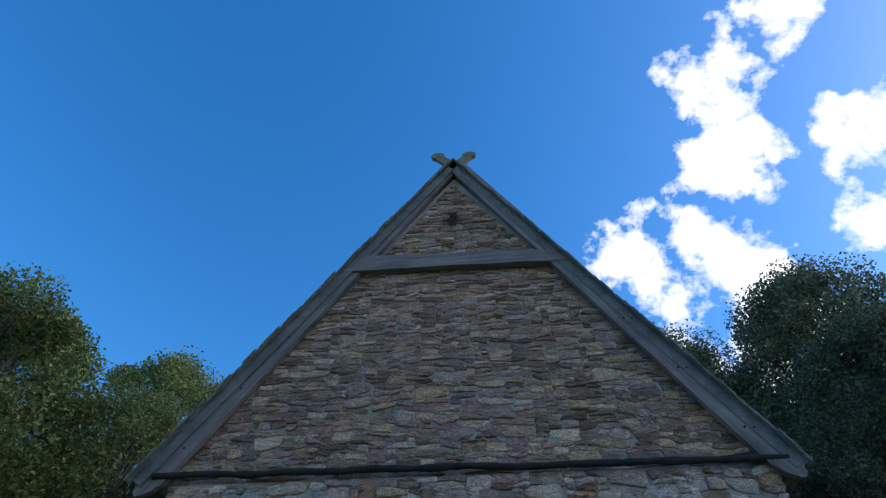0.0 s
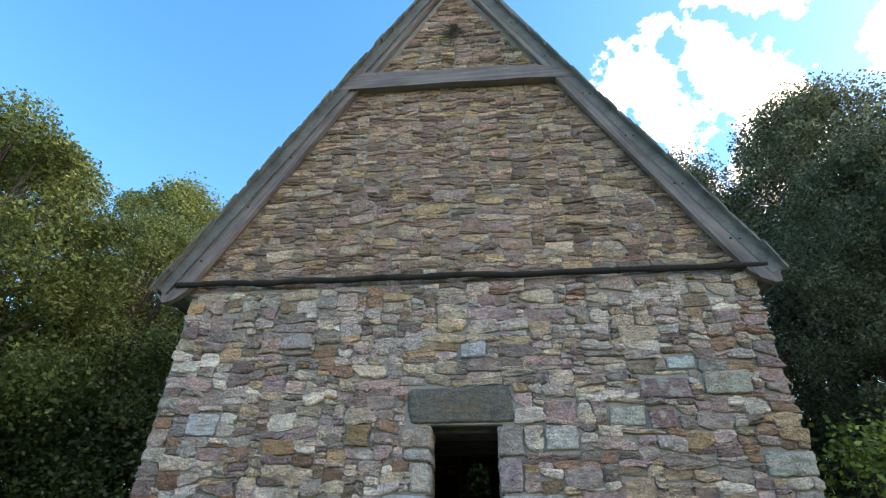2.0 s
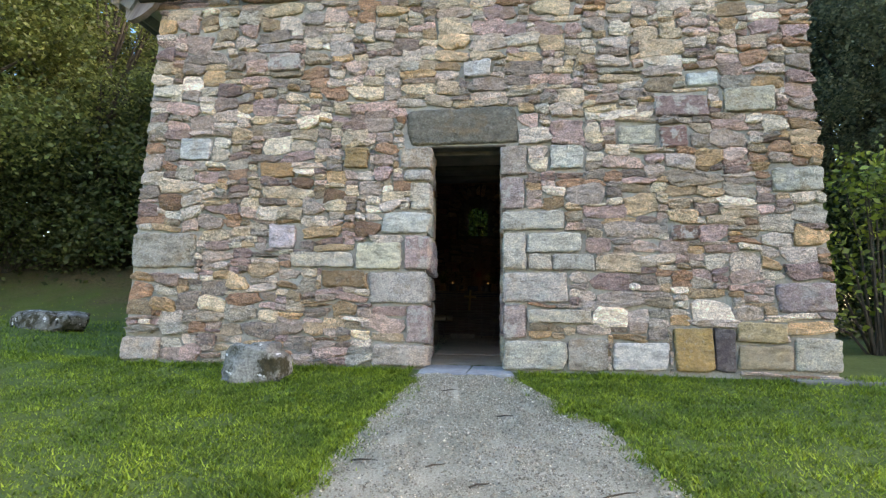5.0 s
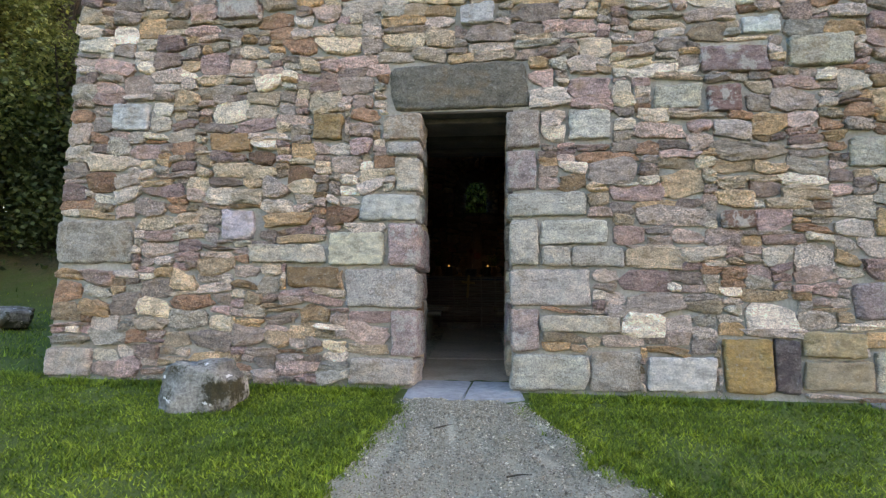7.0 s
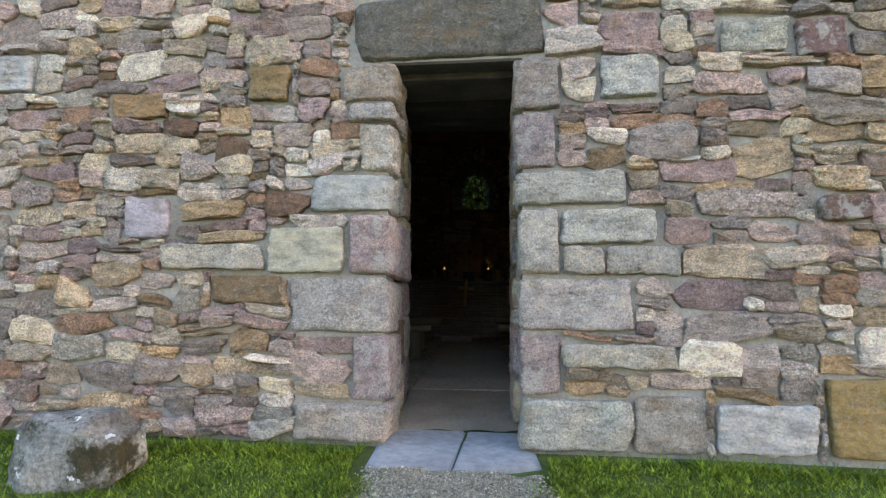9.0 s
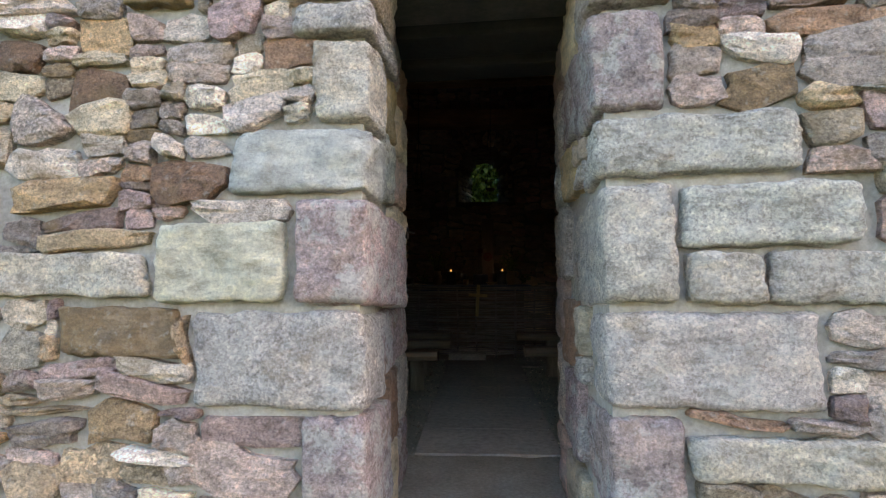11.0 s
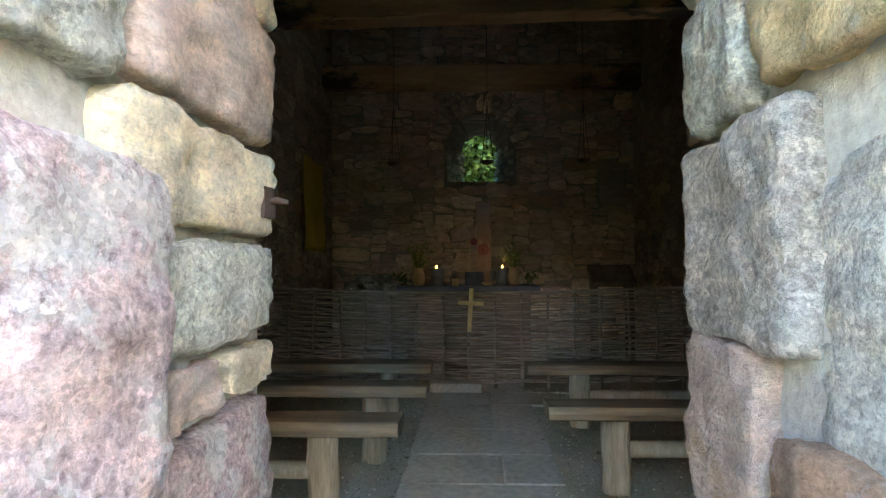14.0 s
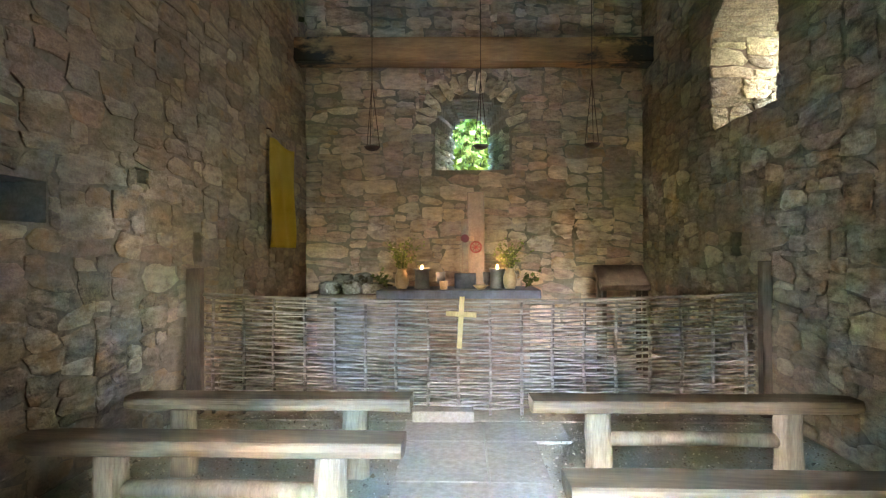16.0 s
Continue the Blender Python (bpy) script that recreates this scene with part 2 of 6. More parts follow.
LOWER = [(1.27 * a, 1.13 * b2, 1.09 * c) for a, b2, c in richer(LOWER, 0.93)]
UPPER = [(1.2 * a, 1.0 * b2, 0.98 * c) for a, b2, c in richer(UPPER, 1.15, 1.18)]
# stone colour lowered to keep the room dim against the daylight outside
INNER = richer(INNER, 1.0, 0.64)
# the same stone for the end wall, pinker, with missing light painted in
INNER_LIT = [(1.62 * a, 1.41 * b2, 1.45 * c) for a, b2, c in INNER]
M_STONE = stone_material("rubble_stone", LOWER, False, 0.3, 0.42, worn=0.75)
M_STONE_REST = stone_material("rubble_stone_rest", LOWER, True, 0.3, 0.42, worn=0.75)
M_GABLE = stone_material("gable_stone", UPPER, True, 0.2, 0.45, worn=0.75)
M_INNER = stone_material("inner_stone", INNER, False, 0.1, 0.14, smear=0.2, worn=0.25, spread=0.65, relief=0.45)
M_REVEAL = stone_material("pale_reveal_stone", [(0.40, 0.38, 0.28), (0.34, 0.34, 0.25), (0.46, 0.43, 0.33), (0.31, 0.31, 0.21)], False, 0.2, 0.3)
M_VOUSSOIR = stone_material("arch_stone", [(0.50, 0.42, 0.30), (0.46, 0.37, 0.26), (0.54, 0.46, 0.34)], False, 0.1, 0.15, worn=0.2)
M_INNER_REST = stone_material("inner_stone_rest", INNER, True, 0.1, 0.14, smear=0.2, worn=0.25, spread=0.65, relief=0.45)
M_INNER_LIT = stone_material("inner_stone_lit", INNER_LIT, False, 0.1, 0.14, smear=0.2, worn=0.25, spread=0.65, relief=0.45)
M_INNER_LIT_REST = stone_material("inner_stone_lit_rest", INNER_LIT, True, 0.1, 0.14, smear=0.2, worn=0.25, spread=0.65, relief=0.45)
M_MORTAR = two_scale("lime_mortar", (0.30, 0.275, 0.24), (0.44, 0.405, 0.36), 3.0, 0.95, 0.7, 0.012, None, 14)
# indoor mortar: part of the room's dimness is put into this colour
M_INNER_MORTAR_DIM = two_scale("inner_mortar_dim", (0.17, 0.145, 0.115), (0.26, 0.225, 0.18), 2.0, 0.95, 0.8, 0.015, None, 12)
M_SLATE = two_scale("blue_slate", (0.04, 0.052, 0.09), (0.085, 0.10, 0.15), 2.0, 0.6, 0.3, 0.006)
def grained(name, dark, light, angle, rough=0.8):
    """Weathered board: streaks that run along it."""
    m, nt, b = base_material(name, rough)
    geo = nt.nodes.new("ShaderNodeNewGeometry")
    mp = nt.nodes.new("ShaderNodeMapping")
    mp.vector_type = "TEXTURE"
    mp.inputs["Rotation"].default_value = (0, radians(angle), 0)
    mp.inputs["Scale"].default_value = (1.4, 0.2, 0.06)
    no = nt.nodes.new("ShaderNodeTexNoise")
    no.inputs["Scale"].default_value, no.inputs["Detail"].default_value, no.inputs["Roughness"].default_value = 1.6, 7.0, 0.65
    nt.links.new(geo.outputs["Position"], mp.inputs["Vector"])
    nt.links.new(mp.outputs["Vector"], no.inputs["Vector"])
    big = world_noise(nt, 1.7, 5, 0.6)
    c = ramp_node(nt, no.outputs["Fac"], [(0.3, dark), (0.55, light), (0.75, tuple(v * 1.25 for v in light))])
    g = ramp_node(nt, big.outputs["Fac"], [(0.3, (0.7, 0.7, 0.72)), (0.7, (1.2, 1.2, 1.15))])
    nt.links.new(mix_node(nt, 1.0, c.outputs["Color"], g.outputs["Color"], "MULTIPLY"), b.inputs["Base Color"])
    bump_node(nt, b, no.outputs["Fac"], 0.6, 0.008)
    return m


M_PAVING = two_scale("paving", (0.38, 0.34, 0.28), (0.50, 0.455, 0.385), 1.5, 0.93, 0.3, 0.005, None, 14)
M_BOARD = grained("oak_level", (0.105, 0.083, 0.078), (0.215, 0.18, 0.172), 0)
M_BOARD_W = grained("oak_west", (0.105, 0.083, 0.078), (0.22, 0.184, 0.176), -60)
M_BOARD_E = grained("oak_east", (0.105, 0.083, 0.078), (0.22, 0.184, 0.176), 60)
M_HORN = two_scale("lichen_oak", (0.12, 0.12, 0.11), (0.24, 0.24, 0.12), 7.0, 0.9, 0.5, 0.006)
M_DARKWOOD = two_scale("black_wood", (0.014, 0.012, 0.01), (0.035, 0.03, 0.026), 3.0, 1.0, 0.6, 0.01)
M_BENCH = two_scale("bench_oak", (0.10, 0.07, 0.043), (0.25, 0.18, 0.112), 2.5, 0.65, 0.35, 0.004, (0.35, 3, 6), 7)
M_LOG = two_scale("peeled_log", (0.24, 0.195, 0.135), (0.38, 0.32, 0.235), 3.0, 0.8, 0.4, 0.004, (5, 5, 0.6), 6)
M_BEAM = two_scale("old_beam", (0.22, 0.115, 0.05), (0.50, 0.29, 0.14), 1.6, 0.7, 0.5, 0.008, (0.5, 3, 3), 6)
def charred(m):
    """Old beam, blackened by fire in broad patches along it."""
    nt = m.node_tree
    b = nt.nodes["Principled BSDF"]
    src = b.inputs["Base Color"].links[0].from_socket
    big = noise_node(nt, 2.2, 6, 0.7, "Object", (1.0, 2.0, 2.0))
    co = nt.nodes.new("ShaderNodeTexCoord")
    sep = nt.nodes.new("ShaderNodeSeparateXYZ")
    far = nt.nodes.new("ShaderNodeMath")
    far.operation = "ABSOLUTE"
    add = nt.nodes.new("ShaderNodeMath")
    add.operation = "MULTIPLY_ADD"
    add.inputs[1].default_value = 0.22
    nt.links.new(co.outputs["Object"], sep.inputs[0])
    nt.links.new(sep.outputs["X"], far.inputs[0])
    nt.links.new(far.outputs[0], add.inputs[0])
    nt.links.new(big.outputs["Fac"], add.inputs[2])
    soot = ramp_node(nt, add.outputs[0], [(0.87, (0, 0, 0)), (1.0, (1, 1, 1))])
    nt.links.new(mix_node(nt, soot.outputs["Color"], src, (0.02, 0.016, 0.012)), b.inputs["Base Color"])


charred(M_BEAM)
M_WATTLE = two_scale("hazel_rod", (0.155, 0.133, 0.12), (0.335, 0.30, 0.275), 6.0, 0.75, 0.4, 0.003, (0.4, 4, 4), 6)
M_POST = two_scale("post_wood", (0.085, 0.062, 0.048), (0.16, 0.12, 0.095), 3.0, 0.75, 0.4, 0.004, (4, 4, 0.6), 6)
M_GRAVEL = two_scale("gravel", (0.35, 0.34, 0.265), (0.54, 0.525, 0.425), 2.5, 0.95, 1.0, 0.03, None, 30)
M_EARTH = two_scale("packed_earth", (0.31, 0.26, 0.195), (0.44, 0.375, 0.29), 3.0, 0.97, 0.8, 0.01, None, 16)
M_SILL = two_scale("pale_slate", (0.25, 0.27, 0.285), (0.37, 0.39, 0.40), 2.0, 0.7, 0.3, 0.006)
M_SOIL = two_scale("turf_ground", (0.055, 0.10, 0.016), (0.10, 0.15, 0.03), 1.6, 0.95, 0.8, 0.03, None, 20)
def littered(m):
    """Thin turf and brown leaf litter where the lawn meets the wood."""
    nt = m.node_tree
    b = nt.nodes["Principled BSDF"]
    src = b.inputs["Base Color"].links[0].from_socket
    geo = nt.nodes.new("ShaderNodeNewGeometry")
    sep = nt.nodes.new("ShaderNodeSeparateXYZ")
    nt.links.new(geo.outputs["Position"], sep.inputs[0])
    no = world_noise(nt, 0.9, 6, 0.7)
    add = nt.nodes.new("ShaderNodeMath")
    add.operation = "MULTIPLY_ADD"
    add.inputs[1].default_value = 0.12
    nt.links.new(sep.outputs["Y"], add.inputs[0])
    nt.links.new(no.outputs["Fac"], add.inputs[2])
    # the wood begins some eleven metres north of the path's foot
    mask = nt.nodes.new("ShaderNodeMapRange")
    mask.inputs["From Min"].default_value, mask.inputs["From Max"].default_value = 1.82, 2.1
    nt.links.new(add.outputs[0], mask.inputs["Value"])
    litter = ramp_node(nt, world_noise(nt, 14.0, 6, 0.75).outputs["Fac"], [(0.35, (0.06, 0.05, 0.022)), (0.6, (0.15, 0.125, 0.055))])
    nt.links.new(mix_node(nt, mask.outputs["Result"], src, litter.outputs["Color"]), b.inputs["Base Color"])


littered(M_SOIL)
M_ROOF = two_scale("roof_slate", (0.10, 0.105, 0.10), (0.20, 0.20, 0.18), 4.0, 0.8, 0.5, 0.01)
M_BARK = two_scale("bark", (0.05, 0.04, 0.03), (0.12, 0.10, 0.075), 6.0, 0.95, 0.9, 0.03, (3, 3, 0.7), 5)
M_CLOTH = two_scale("yellow_cloth", (0.50, 0.36, 0.04), (0.62, 0.47, 0.08), 4.0, 0.9, 0.4, 0.002, None, 60)
M_CLAY = two_scale("tan_glaze", (0.38, 0.24, 0.125), (0.49, 0.335, 0.19), 5.0, 0.3, 0.1, 0.002)
M_GREYPOT = two_scale("grey_glaze", (0.085, 0.09, 0.10), (0.17, 0.17, 0.185), 9.0, 0.45, 0.2, 0.002)
M_CROSSWOOD = two_scale("pale_pine", (0.42, 0.31, 0.15), (0.53, 0.41, 0.22), 6.0, 0.55, 0.2, 0.002, (4, 4, 0.7), 6)
M_IRON = two_scale("rusty_iron", (0.028, 0.014, 0.009), (0.075, 0.036, 0.023), 20.0, 0.85, 0.4, 0.003)
M_SLAB = two_scale("carved_slab", (0.17, 0.115, 0.095), (0.25, 0.175, 0.14), 5.0, 0.85, 0.3, 0.004)
M_BLUESTONE = two_scale("blue_stone", (0.035, 0.048, 0.085), (0.09, 0.11, 0.16), 14.0, 0.7, 0.5, 0.006)
M_CARVED = two_scale("painted_oak", (0.30, 0.18, 0.13), (0.44, 0.29, 0.2), 16.0, 0.8, 0.4, 0.004)
M_RED = two_scale("red_paint", (0.17, 0.015, 0.02), (0.24, 0.026, 0.028), 9.0, 0.6, 0.1, 0.001)


def leaf_material(name, dark, light, patch=0.5, swing=0.25):
    m, nt, b = base_material(name, 0.6)
    rnd = nt.nodes.new("ShaderNodeNewGeometry").outputs["Random Per Island"]
    c = ramp_node(nt, rnd, [(0.0, dark), (0.7, light), (1.0, tuple(min(1, v * 1.7) for v in light))])
    big = world_noise(nt, patch, 4)
    g = ramp_node(nt, big.outputs["Fac"], [(0.35, (1 - swing, 1 - 0.8 * swing, 1 - 1.2 * swing)), (0.65, (1 + swing, 1 + 0.6 * swing, 1.0))])
    col = mix_node(nt, 1.0, c.outputs["Color"], g.outputs["Color"], "MULTIPLY")
    nt.links.new(col, b.inputs["Base Color"])
    tr = nt.nodes.new("ShaderNodeBsdfTranslucent")
    nt.links.new(col, tr.inputs["Color"])
    ms = nt.nodes.new("ShaderNodeMixShader")
    ms.inputs[0].default_value = 0.4
    nt.links.new(b.outputs[0], ms.inputs[1])
    nt.links.new(tr.outputs[0], ms.inputs[2])
    nt.links.new(ms.outputs[0], nt.nodes["Material Output"].inputs["Surface"])
    return m


M_LEAF_OAK = leaf_material("oak_leaf", (0.076, 0.105, 0.036), (0.19, 0.23, 0.075))
M_LEAF_GREY = leaf_material("willow_leaf", (0.056, 0.07, 0.04), (0.155, 0.178, 0.108))
M_LEAF_BRIGHT = leaf_material("bright_leaf", (0.085, 0.135, 0.02), (0.21, 0.275, 0.05))
M_LEAF_DARK = leaf_material("hedge_leaf", (0.036, 0.055, 0.02), (0.088, 0.118, 0.042))
M_GRASS = leaf_material("grass_blade", (0.052, 0.115, 0.013), (0.19, 0.29, 0.04), 1.9, 0.42)
M_LEAF_HAZEL = leaf_material("hazel_leaf", (0.12, 0.18, 0.036), (0.30, 0.37, 0.09))

# ---- mesh helpers ----
rng = random.Random(11)


def mesh_of(bm, name, material, smooth=False):
    me = bpy.data.meshes.new(name)
    bm.normal_update()
    bm.to_mesh(me)
    bm.free()
    me.materials.append(material)
    if smooth:
        for p in me.polygons:
            p.use_smooth = True
    return me


def part(name, bm, material, parent, label="", smooth=False):
    ob = new(name, mesh_of(bm, name, material, smooth))
    ob.parent = parent
    if label:
        tagged(ob, label)
    return ob


def thing(name, place, label, category, group="", kind=""):
    ob = new(name)
    ob.matrix_world = place
    return tagged(ob, label, category, group, kind)


def solid(name, bm, material, label, category, place=None, kind="", smooth=False, group=""):
    ob = new(name, mesh_of(bm, name, material, smooth))
    if place is not None:
        ob.matrix_world = place
    return tagged(ob, label, category, group, kind)


def add_box(bm, lo, hi, bevel=0.0, m=None, segments=2):
    vs = [bm.verts.new((x, y, z)) for x in (lo[0], hi[0]) for y in (lo[1], hi[1]) for z in (lo[2], hi[2])]
    fs = [bm.faces.new([vs[i] for i in f]) for f in ((0, 1, 3, 2), (4, 6, 7, 5), (0, 4, 5, 1), (2, 3, 7, 6), (0, 2, 6, 4), (1, 5, 7, 3))]
    if bevel:
        edges = list({e for f in fs for e in f.edges})
        res = bmesh.ops.bevel(bm, geom=edges, offset=bevel, segments=segments, affect="EDGES", profile=0.6)
        vs = list({v for f in res["faces"] for v in f.verts} | {v for v in vs if v.is_valid})
    if m is not None:
        bmesh.ops.transform(bm, matrix=m, verts=[v for v in vs if v.is_valid])
    return vs


def add_prism(bm, outline, y0, y1):
    """An upright slab: an outline in x, z between two depths."""
    a = [bm.verts.new((x, y0, z)) for x, z in outline]
    c = [bm.verts.new((x, y1, z)) for x, z in outline]
    bm.faces.new(a)
    bm.faces.new(c[::-1])
    n = len(a)
    for k in range(n):
        bm.faces.new((a[k], c[k], c[(k + 1) % n], a[(k + 1) % n]))
    return a + c


def add_tube(bm, pts, radii, sides=8, caps=True):
    rings = []
    pts = [Vector(p) for p in pts]
    for k, p in enumerate(pts):
        d = (pts[min(k + 1, len(pts) - 1)] - pts[max(k - 1, 0)]).normalized()
        side = d.cross(Vector((0.13, 0.21, 0.97)))
        if side.length < 0.1:
            side = d.cross(Vector((1, 0.1, 0)))
        side.normalize()
        up = d.cross(side)
        r = radii[k] if isinstance(radii, (list, tuple)) else radii
        rings.append([bm.verts.new(p + r * (math.cos(2 * math.pi * j / sides) * side + math.sin(2 * math.pi * j / sides) * up)) for j in range(sides)])
    for a, c in zip(rings, rings[1:]):
        for j in range(sides):
            bm.faces.new((a[j], a[(j + 1) % sides], c[(j + 1) % sides], c[j]))
    if caps:
        bm.faces.new(rings[0][::-1])
        bm.faces.new(rings[-1])
    return rings


def add_lathe(bm, profile, sides=24, centre=(0, 0, 0)):
    rings = []
    for r, z in profile:
        rings.append([bm.verts.new((centre[0] + r * math.cos(2 * math.pi * j / sides), centre[1] + r * math.sin(2 * math.pi * j / sides), centre[2] + z)) for j in range(sides)])
    for a, c in zip(rings, rings[1:]):
        for j in range(sides):
            bm.faces.new((a[j], a[(j + 1) % sides], c[(j + 1) % sides], c[j]))
    bm.faces.new(rings[0][::-1])
    bm.faces.new(rings[-1])


# ---- rubble masonry ----
def proto_stone(seed, n=12):
    """A rough block in a unit cell: x and z across, y from 1 (buried) to -1 (face)."""
    r = random.Random(seed)
    power = r.choice((7.0, 12.0, 20.0, 30.0))
    start = r.uniform(0, 6.28)
    out = []
    for k in range(n):
        a = start + 2 * math.pi * (k + r.uniform(-0.38, 0.38)) / n
        c, q = math.cos(a), math.sin(a)
        f = (abs(c) ** power + abs(q) ** power) ** (-1 / power) * r.uniform(0.93, 1.05)
        out.append((0.5 * c * f, 0.5 * q * f))
    bend = [(r.uniform(-0.10, 0.10), r.uniform(-0.2, 0.2)) for _ in range(4)]
    chip = r.randrange(4) if r.random() < 0.6 else None
    bent = []
    for x, z in out:
        u, v = x + 0.5, z + 0.5
        ws = ((1 - u) * (1 - v), u * (1 - v), u * v, (1 - u) * v)
        bx, bz = x + sum(w * j[0] for w, j in zip(ws, bend)), z + sum(w * j[1] for w, j in zip(ws, bend))
        if chip is not None and ws[chip] > 0.5:
            bx, bz = bx * 0.82, bz * 0.7
        bent.append((bx, bz))
    verts, faces = [], []
    tilt = (r.uniform(-0.5, 0.5), r.uniform(-0.5, 0.5))
    # buried rim, broken arris, split face
    for scale, depth, jit, slip in ((1.02, 1.0, 0, 0), (1.0, -0.7, 0.2, 0), (r.uniform(0.6, 0.82), -1.0, 0.3, 0.05)):
        for x, z in bent:
            verts.append((x * scale + r.uniform(-slip, slip), depth + r.uniform(-jit, jit) + (tilt[0] * x + tilt[1] * z if depth < 0 else 0), z * scale + r.uniform(-slip, slip)))
    verts.append((r.uniform(-0.2, 0.2), -1.0 + r.uniform(-0.25, 0.25), r.uniform(-0.2, 0.2)))
    for lev in range(2):
        for k in range(n):
            a, b2 = lev * n + k, lev * n + (k + 1) % n
            faces.append((a, b2, b2 + n, a + n))
    for k in range(n):
        faces.append((2 * n + k, 2 * n + (k + 1) % n, 3 * n))
    return np.array(verts), faces


PROTOS = [proto_stone(100 + k, 11 + k % 3) for k in range(48)]


def fine_stone(seed, dims):
    """A rough block with a worn, pitted surface, for places passed at arm's length: a unit cube, to be stretched to dims."""
    bm = bmesh.new()
    bmesh.ops.create_cube(bm, size=1.0)
    bmesh.ops.subdivide_edges(bm, edges=bm.edges[:], cuts=18, use_grid_fill=True)
    off = Vector((seed * 3.7, seed * 1.3, seed * 2.1))
    r = random.Random(seed)
    skew = [r.uniform(-0.06, 0.06) for _ in range(4)]
    for v in bm.verts:
        p = v.co.copy()
        q = p * 2
        f = (abs(q.x) ** 16 + abs(q.y) ** 16 + abs(q.z) ** 16) ** (1 / 16)
        p = p * (max(abs(q.x), abs(q.y), abs(q.z)) / max(f, 1e-6))
        p.x += skew[0] * p.z + skew[1] * p.z * p.z
        p.z += skew[2] * p.x + skew[3] * p.x * p.x
        w = Vector((p.x * dims[0], p.y * dims[1], p.z * dims[2])) + off
        d = 0.014 * noise.noise(w * 5) + 0.012 * noise.noise(w * 12) - 0.014 * abs(noise.noise(w * 21)) + 0.006 * noise.noise(w * 45) + 0.004
        way = Vector([math.copysign(abs(c) ** 5, c) for c in q]).normalized()
        v.co = Vector([p[k] + way[k] * d / dims[k] for k in range(3)])
    me = bpy.data.meshes.new("stone")
    bm.normal_update()
    bm.to_mesh(me)
    bm.free()
    for p in me.polygons:
        p.use_smooth = True
    return me


def pack(width, height, cell, free, wr, hr, seed):
    """Fill the free cells of a grid with stones of uneven sizes, from the foot upward."""
    r = random.Random(seed)
    nx, nz = int(round(width / cell)), int(round(height / cell))
    grid = np.zeros((nx, nz), bool)
    for i in range(nx):
        for j in range(nz):
            grid[i, j] = free((i + 0.5) * cell, (j + 0.5) * cell)
    out = []
    for j in range(nz):
        i = 0
        while i < nx:
            if not grid[i, j]:
                i += 1
                continue
            w, h = r.randint(*wr), r.randint(*hr)
            if r.random() < 0.22:
                h = max(1, h - 1)
            if r.random() < 0.15:
                w, h = w + 3, h + 2
            elif r.random() < 0.10:
                w = max(3, w - 3)
            k = 0
            while i + k < nx and grid[i + k, j] and k < w:
                k += 1
            rest = 0
            while i + k + rest < nx and grid[i + k + rest, j] and rest < 4:
                rest += 1
            if rest < 3:
                k += rest
            w = k
            k = 1
            while k < h and j + k < nz and grid[i:i + w, j + k].all():
                k += 1
            h = k
            if h > 0.72 * w:
                h = max(2, int(0.72 * w))
            # never leave a sliver of one cell above
            if j + h < nz and grid[i:i + w, j + h].all() and not (j + h + 1 < nz and grid[i:i + w, j + h + 1].any()):
                h += 1
            grid[i:i + w, j:j + h] = False
            out.append((i * cell, j * cell, w * cell, h * cell))
            i += w
    return out


def warp(x, z, amount):
    v = Vector((x * 0.9, z * 0.9, amount * 50))
    return x + amount * noise.noise(v), z + 1.5 * amount * noise.noise(v + Vector((9, 4, 2)))


def stone_matrix(fr, x, z, w, h, proud, r, joint=0.014, amount=0.0, turn=3.0):
    cx, cz = x + w / 2, z + h / 2
    if amount:
        cx, cz = warp(cx, cz, amount)
    return fr @ Matrix.Translation((cx, 0, cz)) @ Matrix.Rotation(radians(r.uniform(-turn, turn)), 4, "Y") @ Matrix.Diagonal((w - joint + 0.016, proud, h - joint + 0.016, 1))


PROTO_MESHES = {}


def proto_mesh(k, material):
    key = (k, material.name)
    if key not in PROTO_MESHES:
        v, f = PROTOS[k]
        me = bpy.data.meshes.new("stone")
        me.from_pydata(v.tolist(), [], f)
        me.materials.append(material)
        PROTO_MESHES[key] = me
    return PROTO_MESHES[key]


def settle(p, amount=0.032):
    """Courses that wander, so that no joint is ruled."""
    q = Vector((p[0], 0.0, p[2]))
    dx = noise.noise(q * 3.3) + 0.5 * noise.noise(q * 8.0)
    dz = noise.noise(q * 2.6 + Vector((7, 3, 1))) + 0.55 * noise.noise(q * 7.0 + Vector((2, 8, 5)))
    return p[0] + amount * dx, p[1], p[2] + amount * dz


